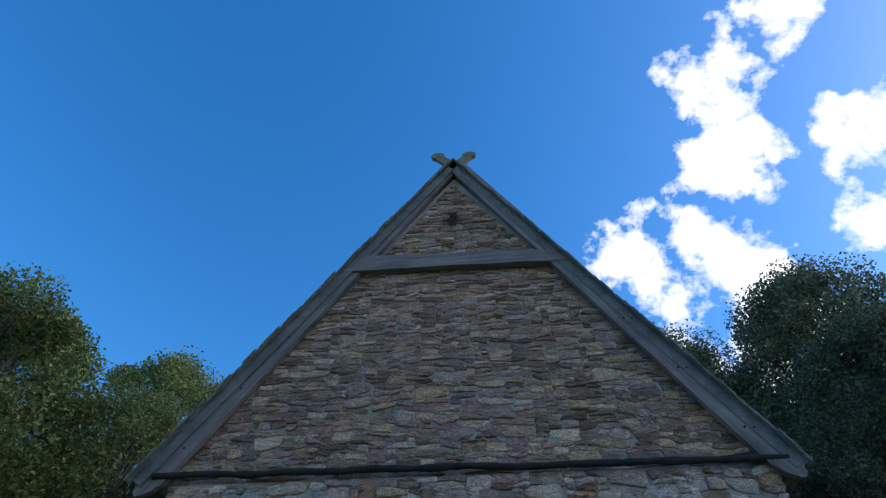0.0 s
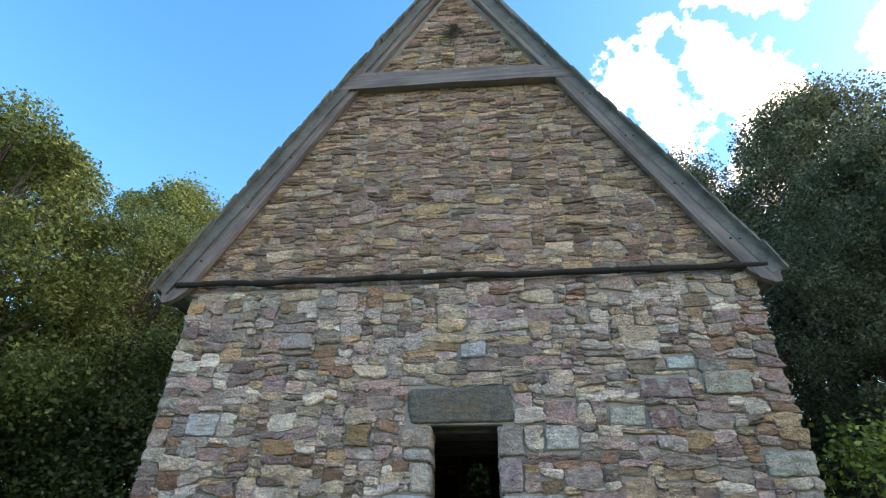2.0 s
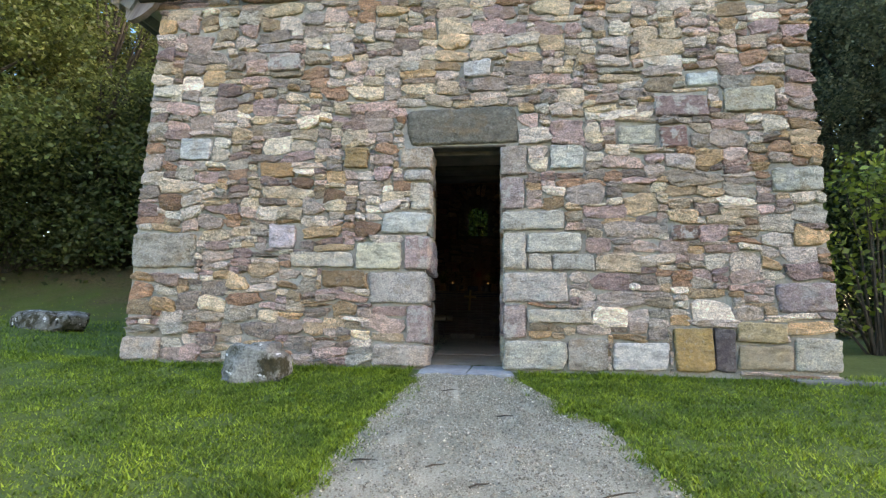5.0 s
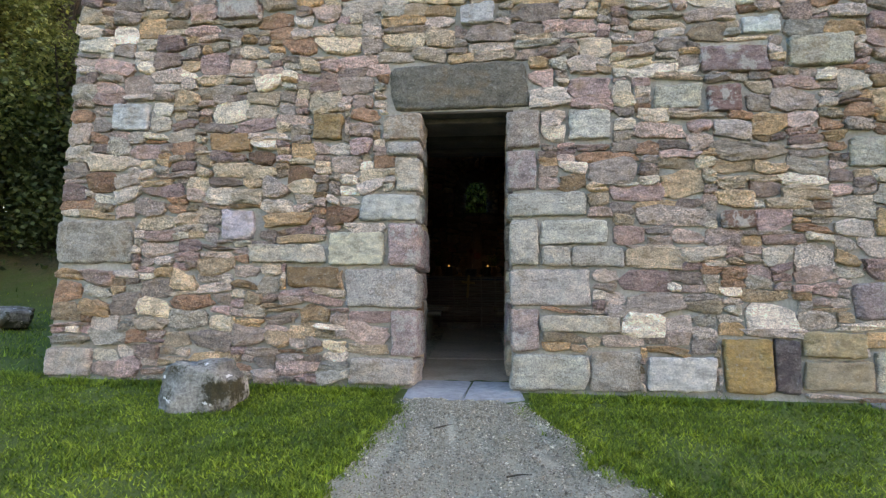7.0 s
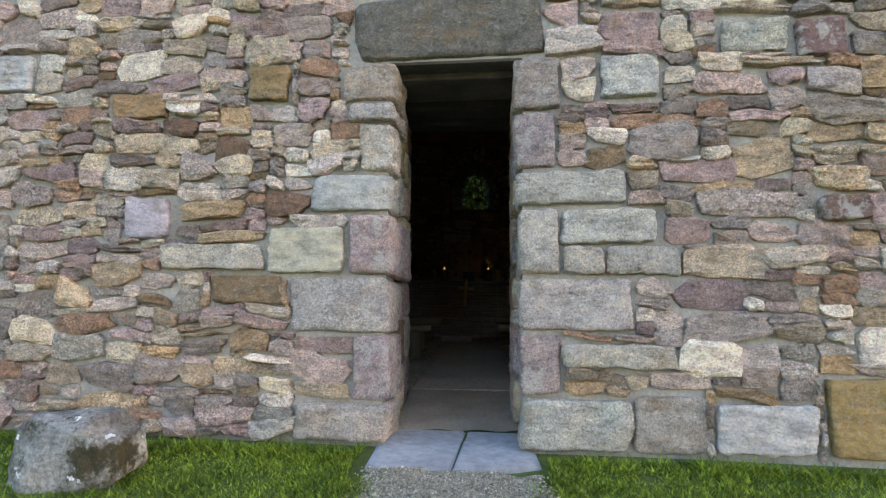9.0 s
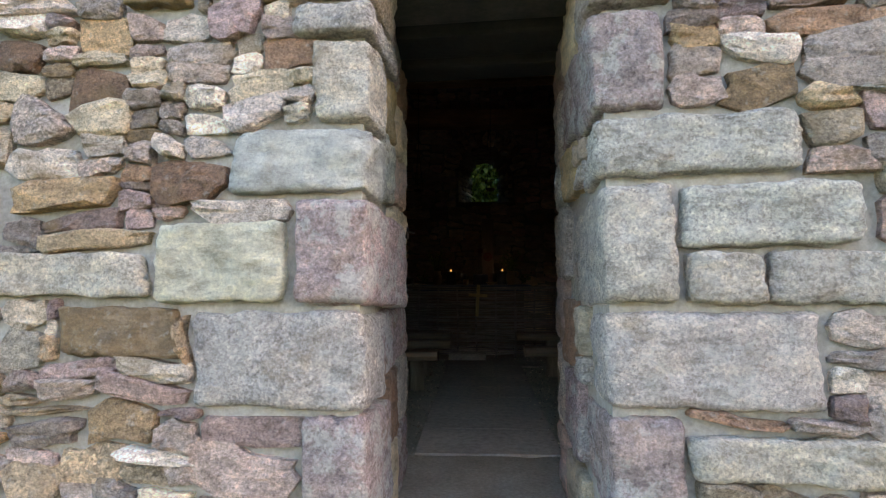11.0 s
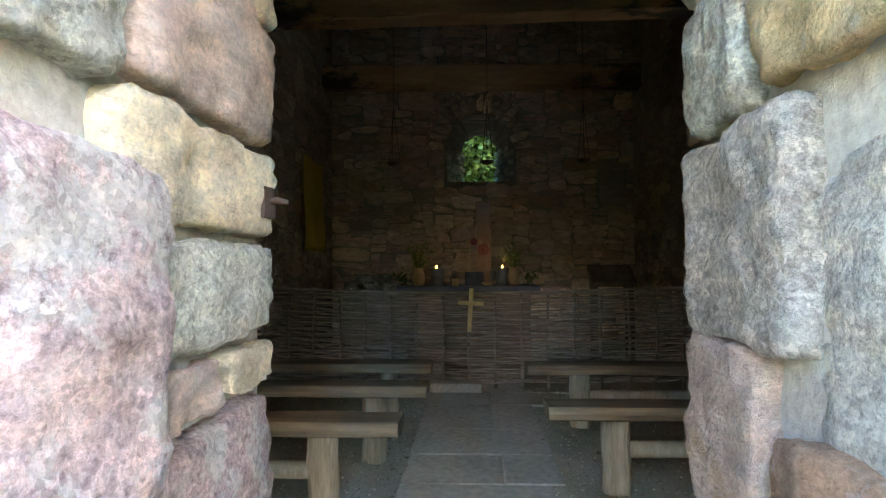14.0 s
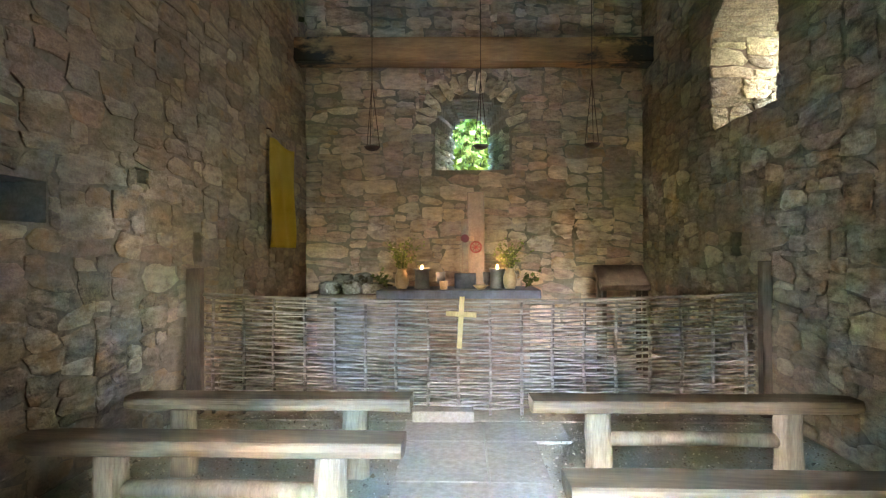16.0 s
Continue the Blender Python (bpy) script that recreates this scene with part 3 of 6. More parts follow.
def lay_stones(wall, fr, cells, seed, near=None, mat_part=None, mat_rest=None, proud=(0.025, 0.06), amount=0.03, rest_name="rubble"):
    """Stones that stand out of a wall: those for which near(x, z) holds as pieces, the others as one mesh."""
    r = random.Random(seed)
    flat = Matrix.Identity(4)
    allv, allf, base, count = [], [], 0, 0
    for x, z, w, h in cells:
        k = r.randrange(len(PROTOS))
        a = np.array(stone_matrix(flat, x, z, w, h, r.uniform(*proud), r, amount=amount))
        v, f = PROTOS[k]
        v = np.array([settle(p) for p in v @ a[:3, :3].T + a[:3, 3]])
        if near and near(x + w / 2, z + h / 2) and count < 300:
            c = (x + w / 2, 0.0, z + h / 2)
            me = bpy.data.meshes.new("stone")
            me.from_pydata((v - c).tolist(), [], f)
            me.materials.append(mat_part)
            ob = new("stone", me)
            ob.parent = wall
            ob.matrix_basis = fr @ Matrix.Translation(c)
            count += 1
        else:
            m = np.array(fr)
            allv.append(v @ m[:3, :3].T + m[:3, 3])
            allf.extend([tuple(q + base for q in t) for t in f])
            base += len(v)
    if allv:
        me = bpy.data.meshes.new(rest_name)
        me.from_pydata(np.concatenate(allv).tolist(), [], allf)
        me.materials.append(mat_rest)
        ob = tagged(new(rest_name, me), kind="stuff")
        ob.parent = wall


def facing(origin, right, up=(0, 0, 1)):
    """A wall's frame: x to the viewer's right, z up, y into the wall."""
    x, z = Vector(right).normalized(), Vector(up).normalized()
    y = z.cross(x).normalized()
    m = Matrix((x, y, z)).transposed().to_4x4()
    return Matrix.Translation(origin) @ m


def wall_cells(bm, m, cuts_x, cuts_z, holes, depth):
    """A wall of given depth, in its own axes, with rectangular openings through it."""
    for x0, x1 in zip(cuts_x, cuts_x[1:]):
        for z0, z1 in zip(cuts_z, cuts_z[1:]):
            cx, cz = (x0 + x1) / 2, (z0 + z1) / 2
            d0 = 0.0
            for hx0, hx1, hz0, hz1, dd in holes:
                if hx0 < cx < hx1 and hz0 < cz < hz1:
                    d0 = dd
            if d0 < depth:
                add_box(bm, (x0, d0, z0), (x1, depth, z1), 0, m)


# ---- plan ----
BATTER = 0.06
FRONT_Y, INNER_Y = 6.2, 7.5
WEST, EAST = -4.22, 3.25
DOOR_L, DOOR_R, DOOR_TOP = -0.79, 0.07, 2.42
EAVE_Z = 4.30
APEX = (-0.53, 10.75)
AXIS = radians(3.5)
INSIDE = Matrix.Translation((-0.43, 7.6, 0)) @ Matrix.Rotation(AXIS, 4, "Z")
HALF, BACK = 2.48, 7.35


def ground_z(x, y):
    pts = ((-60, -1.4), (-6, -0.75), (0, -0.56), (3, -0.38), (5, -0.19), (6.1, -0.02), (8, 0.05), (30, 0.3), (200, 1.0))
    z = pts[-1][1]
    for (a, za), (b2, zb) in zip(pts, pts[1:]):
        if y <= b2:
            f = max(0.0, (y - a) / (b2 - a))
            z = za + (zb - za) * f
            break
    far = max(0.0, -x - 5.0)
    z += 0.06 * min(far, 3.0) + 0.05 * max(0.0, min(far - 3.0, 18))
    # a rough bank along the wood's edge
    f = max(0.0, min(1.0, (y - 10.5) / 4.0)) * min(1.0, far / 1.5)
    z += (1.15 + 0.13 * max(0.0, min(y - 14.5, 16.0))) * f * f * (3 - 2 * f)
    return z

# ---- ground ----


def build_ground():
    xs = [-400, -150, -70, -40] + [-30 + 0.75 * k for k in range(81)] + [45, 80, 160, 400]
    ys = [-400, -120, -50, -25] + [-14 + 0.5 * k for k in range(93)] + [40, 60, 100, 180, 400]
    verts = [(x, y, ground_z(x, y) + 0.02 * noise.noise(Vector((x * 0.7, y * 0.7, 0)))) for y in ys for x in xs]
    n = len(xs)
    inside = lambda a, b2: WEST + 0.3 < a < EAST - 0.3 and 6.9 < b2 < 15.2
    verts = [(x, y, -0.06 if inside(x, y) else z) for x, y, z in verts]
    faces = [(j * n + i, j * n + i + 1, (j + 1) * n + i + 1, (j + 1) * n + i) for j in range(len(ys) - 1) for i in range(n - 1)]
    me = bpy.data.meshes.new("ground")
    me.from_pydata(verts, [], faces)
    me.materials.append(M_SOIL)
    for p in me.polygons:
        p.use_smooth = True
    return tagged(new("ground", me), "mown green lawn rising towards the stone chapel", "ground", kind="structure")


build_ground()


def path_edges(y):
    rows = ((-8, -1.5, 1.7), (0, -1.15, 1.35), (3, -1.0, 1.15), (4.6, -0.95, 0.85), (5.3, -0.88, 0.45), (5.8, -0.80, 0.18), (6.2, -0.76, 0.1))
    for (a, l0, r0), (b2, l1, r1) in zip(rows, rows[1:]):
        if y <= b2:
            f = (y - a) / (b2 - a)
            return l0 + (l1 - l0) * f, r0 + (r1 - r0) * f
    return rows[-1][1], rows[-1][2]


def build_path():
    bm = bmesh.new()
    rows = []
    y = -8.0
    while y <= 5.86:
        l, r = path_edges(y)
        l += 0.14 * noise.noise(Vector((y * 1.6, 0, 3))) + 0.05 * noise.noise(Vector((y * 6, 0, 3)))
        r += 0.16 * noise.noise(Vector((y * 1.4, 5, 3))) + 0.06 * noise.noise(Vector((y * 6, 5, 3)))
        rows.append([bm.verts.new((l + (r - l) * k / 14, y, ground_z(0, y) + (0.016 if 0 < k < 14 else 0.0) + 0.018 * noise.noise(Vector((k * 0.8, y * 3, 1))) + 0.012)) for k in range(15)])
        y += 0.07
    for a, c in zip(rows, rows[1:]):
        for k in range(14):
            bm.faces.new((a[k], a[k + 1], c[k + 1], c[k]))
    ob = solid("gravel_path", bm, M_GRAVEL, "pale grey gravel path leading up to the door", "path", kind="structure", smooth=True)
    return ob


gravel_path = build_path()


def scatter_pebbles(name, count, area, height, material, seed, size, parent):
    r = random.Random(seed)
    v0 = np.array([(1, 0, 0), (-0.5, 0.9, 0), (-0.6, -0.8, 0), (0.1, 0.1, 0.8), (0.1, 0, -0.5)])
    f0 = [(0, 1, 3), (1, 2, 3), (2, 0, 3), (1, 0, 4), (2, 1, 4), (0, 2, 4)]
    vs, fs, b2 = [], [], 0
    for _ in range(count):
        x, y = area(r)
        if x is None:
            continue
        s = size * r.uniform(0.5, 1.0) * (2.0 if r.random() < 0.06 else 1)
        m = np.array(pose(x, y, height(x, y), r.uniform(-30, 30), r.uniform(-30, 30), r.uniform(0, 360)))
        v = v0 * s * np.array((1, r.uniform(0.6, 1), r.uniform(0.6, 1)))
        vs.append(v @ m[:3, :3].T + m[:3, 3])
        fs.extend([tuple(q + b2 for q in t) for t in f0])
        b2 += 5
    me = bpy.data.meshes.new(name)
    me.from_pydata(np.concatenate(vs).tolist(), [], fs)
    me.materials.append(material)
    ob = tagged(new(name, me), "loose grey gravel chippings", kind="stuff")
    ob.parent = parent
    return ob


M_CHIP = stone_material("gravel_chip", [(0.42, 0.40, 0.33), (0.52, 0.50, 0.41), (0.33, 0.31, 0.25), (0.66, 0.64, 0.55), (0.43, 0.38, 0.30)], True, 0.1, 0.2)


def on_path(r):
    y = 5.84 - 13.3 * r.random() ** 2
    l, e = path_edges(y)
    return r.uniform(l + 0.06, e - 0.06) + r.gauss(0, 0.03), y


def path_height(x, y):
    l, e = path_edges(y)
    return ground_z(0, y) + 0.031 + 0.018 * noise.noise(Vector((14 * (x - l) / (e - l) * 0.8, y * 3, 1)))


scatter_pebbles("loose_gravel", 64000, on_path, path_height, M_CHIP, 4, 0.0095, gravel_path)


def build_twigs():
    r = random.Random(77)
    for k in range(7):
        y = r.uniform(3.2, 5.9)
        l, e = path_edges(y)
        x = r.uniform(l + 0.1, e - 0.1)
        n = r.uniform(0.06, 0.16)
        t = thing("twig", pose(x, y, ground_z(0, y) + 0.035, 0, 0, r.uniform(-70, 70)), "thin brown twig lying on the gravel", "twig", "twigs on the path")
        bm = bmesh.new()
        add_tube(bm, [(-n, 0, 0), (-n * 0.3, 0.02 * r.uniform(-1, 1), 0.006), (n * 0.4, 0.02 * r.uniform(-1, 1), 0.004), (n, 0, 0)], [0.005, 0.0055, 0.004, 0.002], 5)
        part("stick", bm, M_BARK, t)


build_twigs()


def build_grass():
    r = random.Random(8)
    vs, fs = [], []
    for n in range(300000):
        pick = r.random()
        if n < 40000:
            # tufts that creep over the edges of the gravel
            y = r.uniform(1.2, 6.0)
            l, e = path_edges(y)
            x = l - 0.1 + r.gauss(0, 0.16) if pick < 0.5 else e + 0.1 + r.gauss(0, 0.16)
        elif pick < 0.72:
            x, y = r.gauss(-0.6, 2.7), 6.3 - abs(r.gauss(0, 2.3))
        elif pick < 0.9:
            x, y = r.gauss(-1.5, 4.5), 6.3 - abs(r.gauss(0, 4.0))
        else:
            x, y = r.gauss(-6.5, 3.0), 6 + abs(r.gauss(0, 3.0))
        if y > 6.1 and WEST - 0.05 < x < EAST + 0.05:
            continue
        l, e = path_edges(min(y, 6.1))
        wob = 0.2 * noise.noise(Vector((x * 3, y * 3, 1))) + 0.12 * noise.noise(Vector((x * 9, y * 9, 1))) + r.gauss(0, 0.09)
        if y < 6.12 and l + 0.05 + wob < x < e - 0.05 + wob:
            continue
        if 5.74 < y < 6.3 and -0.88 < x < 0.2:
            continue
        if y > 10.8 and r.random() < (y - 10.8) / 2.5:
            continue
        patch = noise.noise(Vector((x * 2.2, y * 2.2, 7)))
        if patch < -0.25 and r.random() < 0.6:
            continue
        clump = noise.noise(Vector((x * 9, y * 9, 3)))
        h = r.uniform(0.010, 0.028) * (1.0 + 0.9 * max(0.0, patch)) * (1.0 + 0.9 * clump) * (1.7 if y > 5.95 else 1.0)
        a, lean = r.uniform(0, 6.28), r.uniform(0.3, 2.2) * h
        z = ground_z(x, y) + 0.02 * noise.noise(Vector((x * 0.7, y * 0.7, 0)))
        if y < 6.15 and l - 0.12 < x < e + 0.12:
            z += 0.024
        ca, sa = math.cos(a), math.sin(a)
        wd = r.uniform(0.003, 0.010)
        b2 = len(vs)
        vs += [(x - wd * ca, y - wd * sa, z - 0.005), (x + wd * ca, y + wd * sa, z - 0.005), (x - sa * lean, y + ca * lean, z + h)]
        fs.append((b2, b2 + 1, b2 + 2))
    me = bpy.data.meshes.new("grass")
    me.from_pydata(vs, [], fs)
    me.materials.append(M_GRASS)
    tagged(new("grass", me), "short mown green grass beside the path", "grass", kind="stuff")


build_grass()

# ---- chapel shell ----


def shell(name, bm, label, material=None):
    ob = solid(name, bm, material or M_MORTAR, label, "wall", kind="structure")
    return ob


def roof_edge(z):
    """x of the gable's two slopes at a height."""
    f = (z - EAVE_Z) / (APEX[1] - EAVE_Z)
    return -4.45 + (APEX[0] + 4.45) * f, 3.40 + (APEX[0] - 3.40) * f


def build_front():
    bm = bmesh.new()

    def block(x0, x1, z0, z1):
        vs = []
        for x in (x0, x1):
            for z in (z0, z1):
                vs.append((x, FRONT_Y + BATTER * min(z, EAVE_Z) + 0.01, z))
                vs.append((x, INNER_Y, z))
        v = [bm.verts.new(p) for p in vs]
        for f in ((0, 1, 3, 2), (4, 6, 7, 5), (0, 4, 5, 1), (2, 3, 7, 6), (0, 2, 6, 4), (1, 5, 7, 3)):
            bm.faces.new([v[i] for i in f])

    # piers, with the doorway between them drawn in slightly towards the inside
    for x0, x1, xi0, xi1 in ((WEST, DOOR_L, WEST, -0.905), (DOOR_R, EAST, 0.035, EAST)):
        v = []
        for z in (-0.5, DOOR_TOP):
            y = FRONT_Y + BATTER * z + 0.01
            v += [bm.verts.new(p) for p in ((x0, y, z), (x1, y, z), (xi1, INNER_Y, z), (xi0, INNER_Y, z))]
        bm.faces.new(v[3::-1])
        bm.faces.new(v[4:])
        for k in range(4):
            bm.faces.new((v[k], v[(k + 1) % 4], v[4 + (k + 1) % 4], v[4 + k]))
    block(WEST, EAST, DOOR_TOP, EAVE_Z)
    y0 = FRONT_Y + BATTER * EAVE_Z + 0.03
    hz, hx = 9.45, -0.54
    l, e = roof_edge(hz - 0.1)
    l2, e2 = roof_edge(hz + 0.1)
    add_prism(bm, [(-4.45, EAVE_Z), (3.40, EAVE_Z), (e, hz - 0.1), (l, hz - 0.1)], y0, INNER_Y)
    add_prism(bm, [(l, hz - 0.1), (hx - 0.08, hz - 0.1), (hx - 0.08, hz + 0.1), (l2, hz + 0.1)], y0, INNER_Y)
    add_prism(bm, [(hx + 0.08, hz - 0.1), (e, hz - 0.1), (e2, hz + 0.1), (hx + 0.08, hz + 0.1)], y0, INNER_Y)
    add_prism(bm, [(l2, hz + 0.1), (e2, hz + 0.1), (APEX[0], APEX[1])], y0, INNER_Y)
    return shell("wall_front", bm, "rubble stone gable wall with a low doorway")


wall_front = build_front()

# the large dressed stones that frame the doorway and mark the corners: x0, x1, z0, z1, depth, colour
WEST_JAMB_STONES = [
    (-1.04, 0.20, 2.43, 2.87, 0.6, (0.155, 0.150, 0.125)),
    (-1.28, -0.78, 1.43, 1.67, 0.30, (0.47, 0.50, 0.48)),
    (-1.03, -0.77, 1.02, 1.41, 0.76, (0.37, 0.275, 0.275)),
    (-1.40, -0.78, 0.66, 1.01, 0.36, (0.47, 0.45, 0.43)),
    (-1.56, -1.06, 1.03, 1.33, 0.2, (0.50, 0.46, 0.36)),
    (-1.34, -0.77, 0.0, 0.23, 0.40, (0.44, 0.38, 0.33)),
    (-0.98, -0.77, 0.24, 0.65, 0.45, (0.36, 0.28, 0.28)),
    (-0.98, -0.77, 1.69, 2.0, 0.28, (0.42, 0.39, 0.34)),
    (-1.05, -0.77, 2.02, 2.14, 0.5, (0.46, 0.43, 0.40)),
    (-1.10, -0.77, 2.16, 2.41, 0.4, (0.36, 0.29, 0.23)),
]
EAST_JAMB_STONES = [
    (0.05, 0.69, 1.46, 1.67, 0.32, (0.40, 0.40, 0.36)),
    (0.06, 0.29, 1.03, 1.44, 0.92, (0.53, 0.455, 0.405)),
    (0.07, 0.71, 0.69, 1.01, 0.36, (0.42, 0.39, 0.37)),
    (0.07, 0.29, 0.31, 0.67, 0.5, (0.38, 0.30, 0.29)),
    (0.08, 0.69, 0.0, 0.30, 0.42, (0.40, 0.41, 0.36)),
    (0.04, 0.27, 1.69, 2.05, 0.45, (0.36, 0.29, 0.29)),
    (0.03, 0.30, 2.07, 2.40, 0.35, (0.34, 0.29, 0.26)),
    (0.30, 0.95, 0.48, 0.62, 0.2, (0.46, 0.43, 0.36)),
]
FOOT_STONES = [
    (0.70, 1.11, 0.0, 0.33, 0.2, (0.42, 0.38, 0.33)),
    (1.15, 1.68, 0.02, 0.30, 0.2, (0.47, 0.47, 0.46)),
    (1.74, 2.12, 0.03, 0.46, 0.2, (0.46, 0.29, 0.10)),
    (2.125, 2.32, 0.03, 0.45, 0.18, (0.12, 0.095, 0.10)),
    (2.34, 2.84, 0.06, 0.30, 0.2, (0.42, 0.34, 0.23)),
    (2.34, 2.80, 0.32, 0.52, 0.2, (0.44, 0.34, 0.19)),
    (2.74, 3.29, 0.62, 0.92, 0.3, (0.30, 0.24, 0.25)),
    (2.86, 3.29, 0.05, 0.38, 0.3, (0.44, 0.42, 0.34)),
]
CORNER_STONES = [
    (2.36, 2.86, 2.72, 2.99, 0.2, (0.50, 0.47, 0.38)),
    (-4.24, -3.45, 1.04, 1.45, 0.3, (0.30, 0.28, 0.24)),
    (-4.24, -3.78, 0.0, 0.26, 0.3, (0.40, 0.35, 0.31)),
    (-3.75, -3.38, 2.31, 2.58, 0.2, (0.54, 0.54, 0.53)),
    (-1.94, -1.45, 0.83, 1.02, 0.2, (0.30, 0.19, 0.10)),
    (-2.30, -1.60, 1.05, 1.22, 0.2, (0.46, 0.42, 0.35)),
    (1.77, 2.04, 1.35, 1.50, 0.2, (0.26, 0.15, 0.12)),
    (2.78, 3.27, 1.85, 2.10, 0.3, (0.42, 0.43, 0.37)),
    (-2.75, -2.35, 3.40, 3.62, 0.2, (0.44, 0.35, 0.33)),
    (-0.42, -0.10, 3.22, 3.42, 0.2, (0.46, 0.48, 0.50)),
]
FACE_STONES = [
    (2.0, 2.32, 3.02, 3.18, 0.2, (0.40, 0.46, 0.46)),
    (0.30, 0.86, 1.22, 1.43, 0.2, (0.50, 0.48, 0.43)),
    (0.31, 0.55, 1.03, 1.205, 0.2, (0.40, 0.37, 0.32)),
    (0.56, 0.98, 1.03, 1.205, 0.2, (0.47, 0.45, 0.40)),
    (-2.58, -2.27, 1.26, 1.54, 0.2, (0.41, 0.37, 0.42)),
    (-1.75, -1.47, 2.18, 2.42, 0.2, (0.38, 0.25, 0.11)),
    (-2.75, -2.35, 2.09, 2.27, 0.2, (0.36, 0.21, 0.10)),
    (1.70, 1.98, 2.34, 2.58, 0.2, (0.33, 0.19, 0.18)),
    (1.65, 2.20, 2.68, 2.92, 0.2, (0.32, 0.225, 0.225)),
    (1.27, 1.66, 2.38, 2.60, 0.2, (0.50, 0.48, 0.40)),
    (0.55, 0.90, 2.13, 2.40, 0.2, (0.50, 0.48, 0.44)),
]
QUOINS = WEST_JAMB_STONES + EAST_JAMB_STONES + FOOT_STONES + CORNER_STONES + FACE_STONES
TINTS = {}


def tint_material(colour):
    key = tuple(colour)
    if key not in TINTS:
        pale, lilac = sum(colour) > 0.75, colour[0] - colour[1] > 0.06 and colour[1] - colour[2] < 0.04
        coarse = 0.02 < colour[0] - colour[2] < 0.13
        gain = (1.48, 1.38, 1.34) if pale else (1.18, 1.1, 1.06)
        hue = tuple(min(0.7, g * v) for g, v in zip(gain, richer([colour], 0.9)[0]))
        TINTS[key] = stone_material("dressed_stone", [hue], False, 0.3, 0.3 if coarse else 0.16, 1.0, 0.7 if lilac else 0.4 if pale and coarse else 0.08, worn=0.4 if coarse else 0.3, spread=0.5, crystal=0.85 if coarse else 0.2)
    return TINTS[key]


def fine_block(parent, m, colour, k):
    """One rough block that fills the unit cube placed by m."""
    me = fine_stone(k + 1, m.to_scale())
    me.materials.append(tint_material(colour))
    ob = new("stone", me)
    ob.parent = parent
    ob.matrix_basis = m
    return ob


FACADE = facing((0, FRONT_Y, 0), (1, 0, 0), (0, BATTER, 1))


def build_quoins():
    for k, (x0, x1, z0, z1, d, colour) in enumerate(QUOINS):
        front = -0.035 - 0.01 * (k % 3)
        if -0.80 < x1 < -0.70 and z0 < 2.4:
            x1 += 0.025
        elif 0.0 < x0 < 0.1 and z0 < 2.4:
            x0 -= 0.025
        m = FACADE @ Matrix.Translation(((x0 + x1) / 2, front + d / 2, (z0 + z1) / 2)) @ Matrix.Diagonal((x1 - x0 - 0.012, d, z1 - z0 - 0.014, 1))
        fine_block(wall_front, m, colour, k)


build_quoins()


def in_quoin(x, z, grow=0.015):
    return any(x0 - grow < x < x1 + grow and z0 - grow < z < z1 + grow for x0, x1, z0, z1, d, c in QUOINS)


def facade_free(x, z):
    x += WEST
    if z > EAVE_Z - 0.02 or in_quoin(x, z):
        return False
    return not (DOOR_L - 0.02 < x < DOOR_R + 0.02 and z < DOOR_TOP + 0.02)


LOW_FRAME = FACADE @ Matrix.Translation((WEST, 0, 0))
low_cells = pack(EAST - WEST, EAVE_Z, 0.036, facade_free, (4, 11), (2, 5), 21)
lay_stones(wall_front, LOW_FRAME, low_cells, 5, lambda x, z: -2.6 < x + WEST < 1.9 and z < 2.3, M_STONE, M_STONE_REST, (0.014, 0.05), 0.02)


def gable_free(x, z):
    x, z = x - 4.45, z + EAVE_Z + 0.01
    l, e = roof_edge(z)
    if abs(x + 0.54) < 0.10 and abs(z - 9.45) < 0.12:
        return False
    return l + 0.12 < x < e - 0.12 and z < APEX[1] - 0.3


GABLE_FRAME = facing((-4.45, FRONT_Y + BATTER * EAVE_Z + 0.03, EAVE_Z + 0.01), (1, 0, 0))
gable_cells = pack(7.85, 6.4, 0.036, gable_free, (5, 11), (2, 3), 33)
lay_stones(wall_front, GABLE_FRAME, gable_cells, 6, None, None, M_GABLE, (0.012, 0.04), 0.03)

# jamb stones of the doorway: each side filled from arris to inner edge
JAMB_COLOURS = [(0.42, 0.34, 0.31), (0.36, 0.27, 0.20), (0.50, 0.48, 0.42), (0.40, 0.31, 0.28), (0.47, 0.40, 0.30), (0.44, 0.42, 0.40), (0.33, 0.24, 0.20), (0.48, 0.47, 0.45)]
PURPLE, TAN, PALE, RUST, GREY, OCHRE, ROSE = (0.36, 0.265, 0.265), (0.47, 0.40, 0.29), (0.56, 0.53, 0.45), (0.34, 0.19, 0.12), (0.50, 0.45, 0.40), (0.44, 0.32, 0.16), (0.46, 0.34, 0.29)
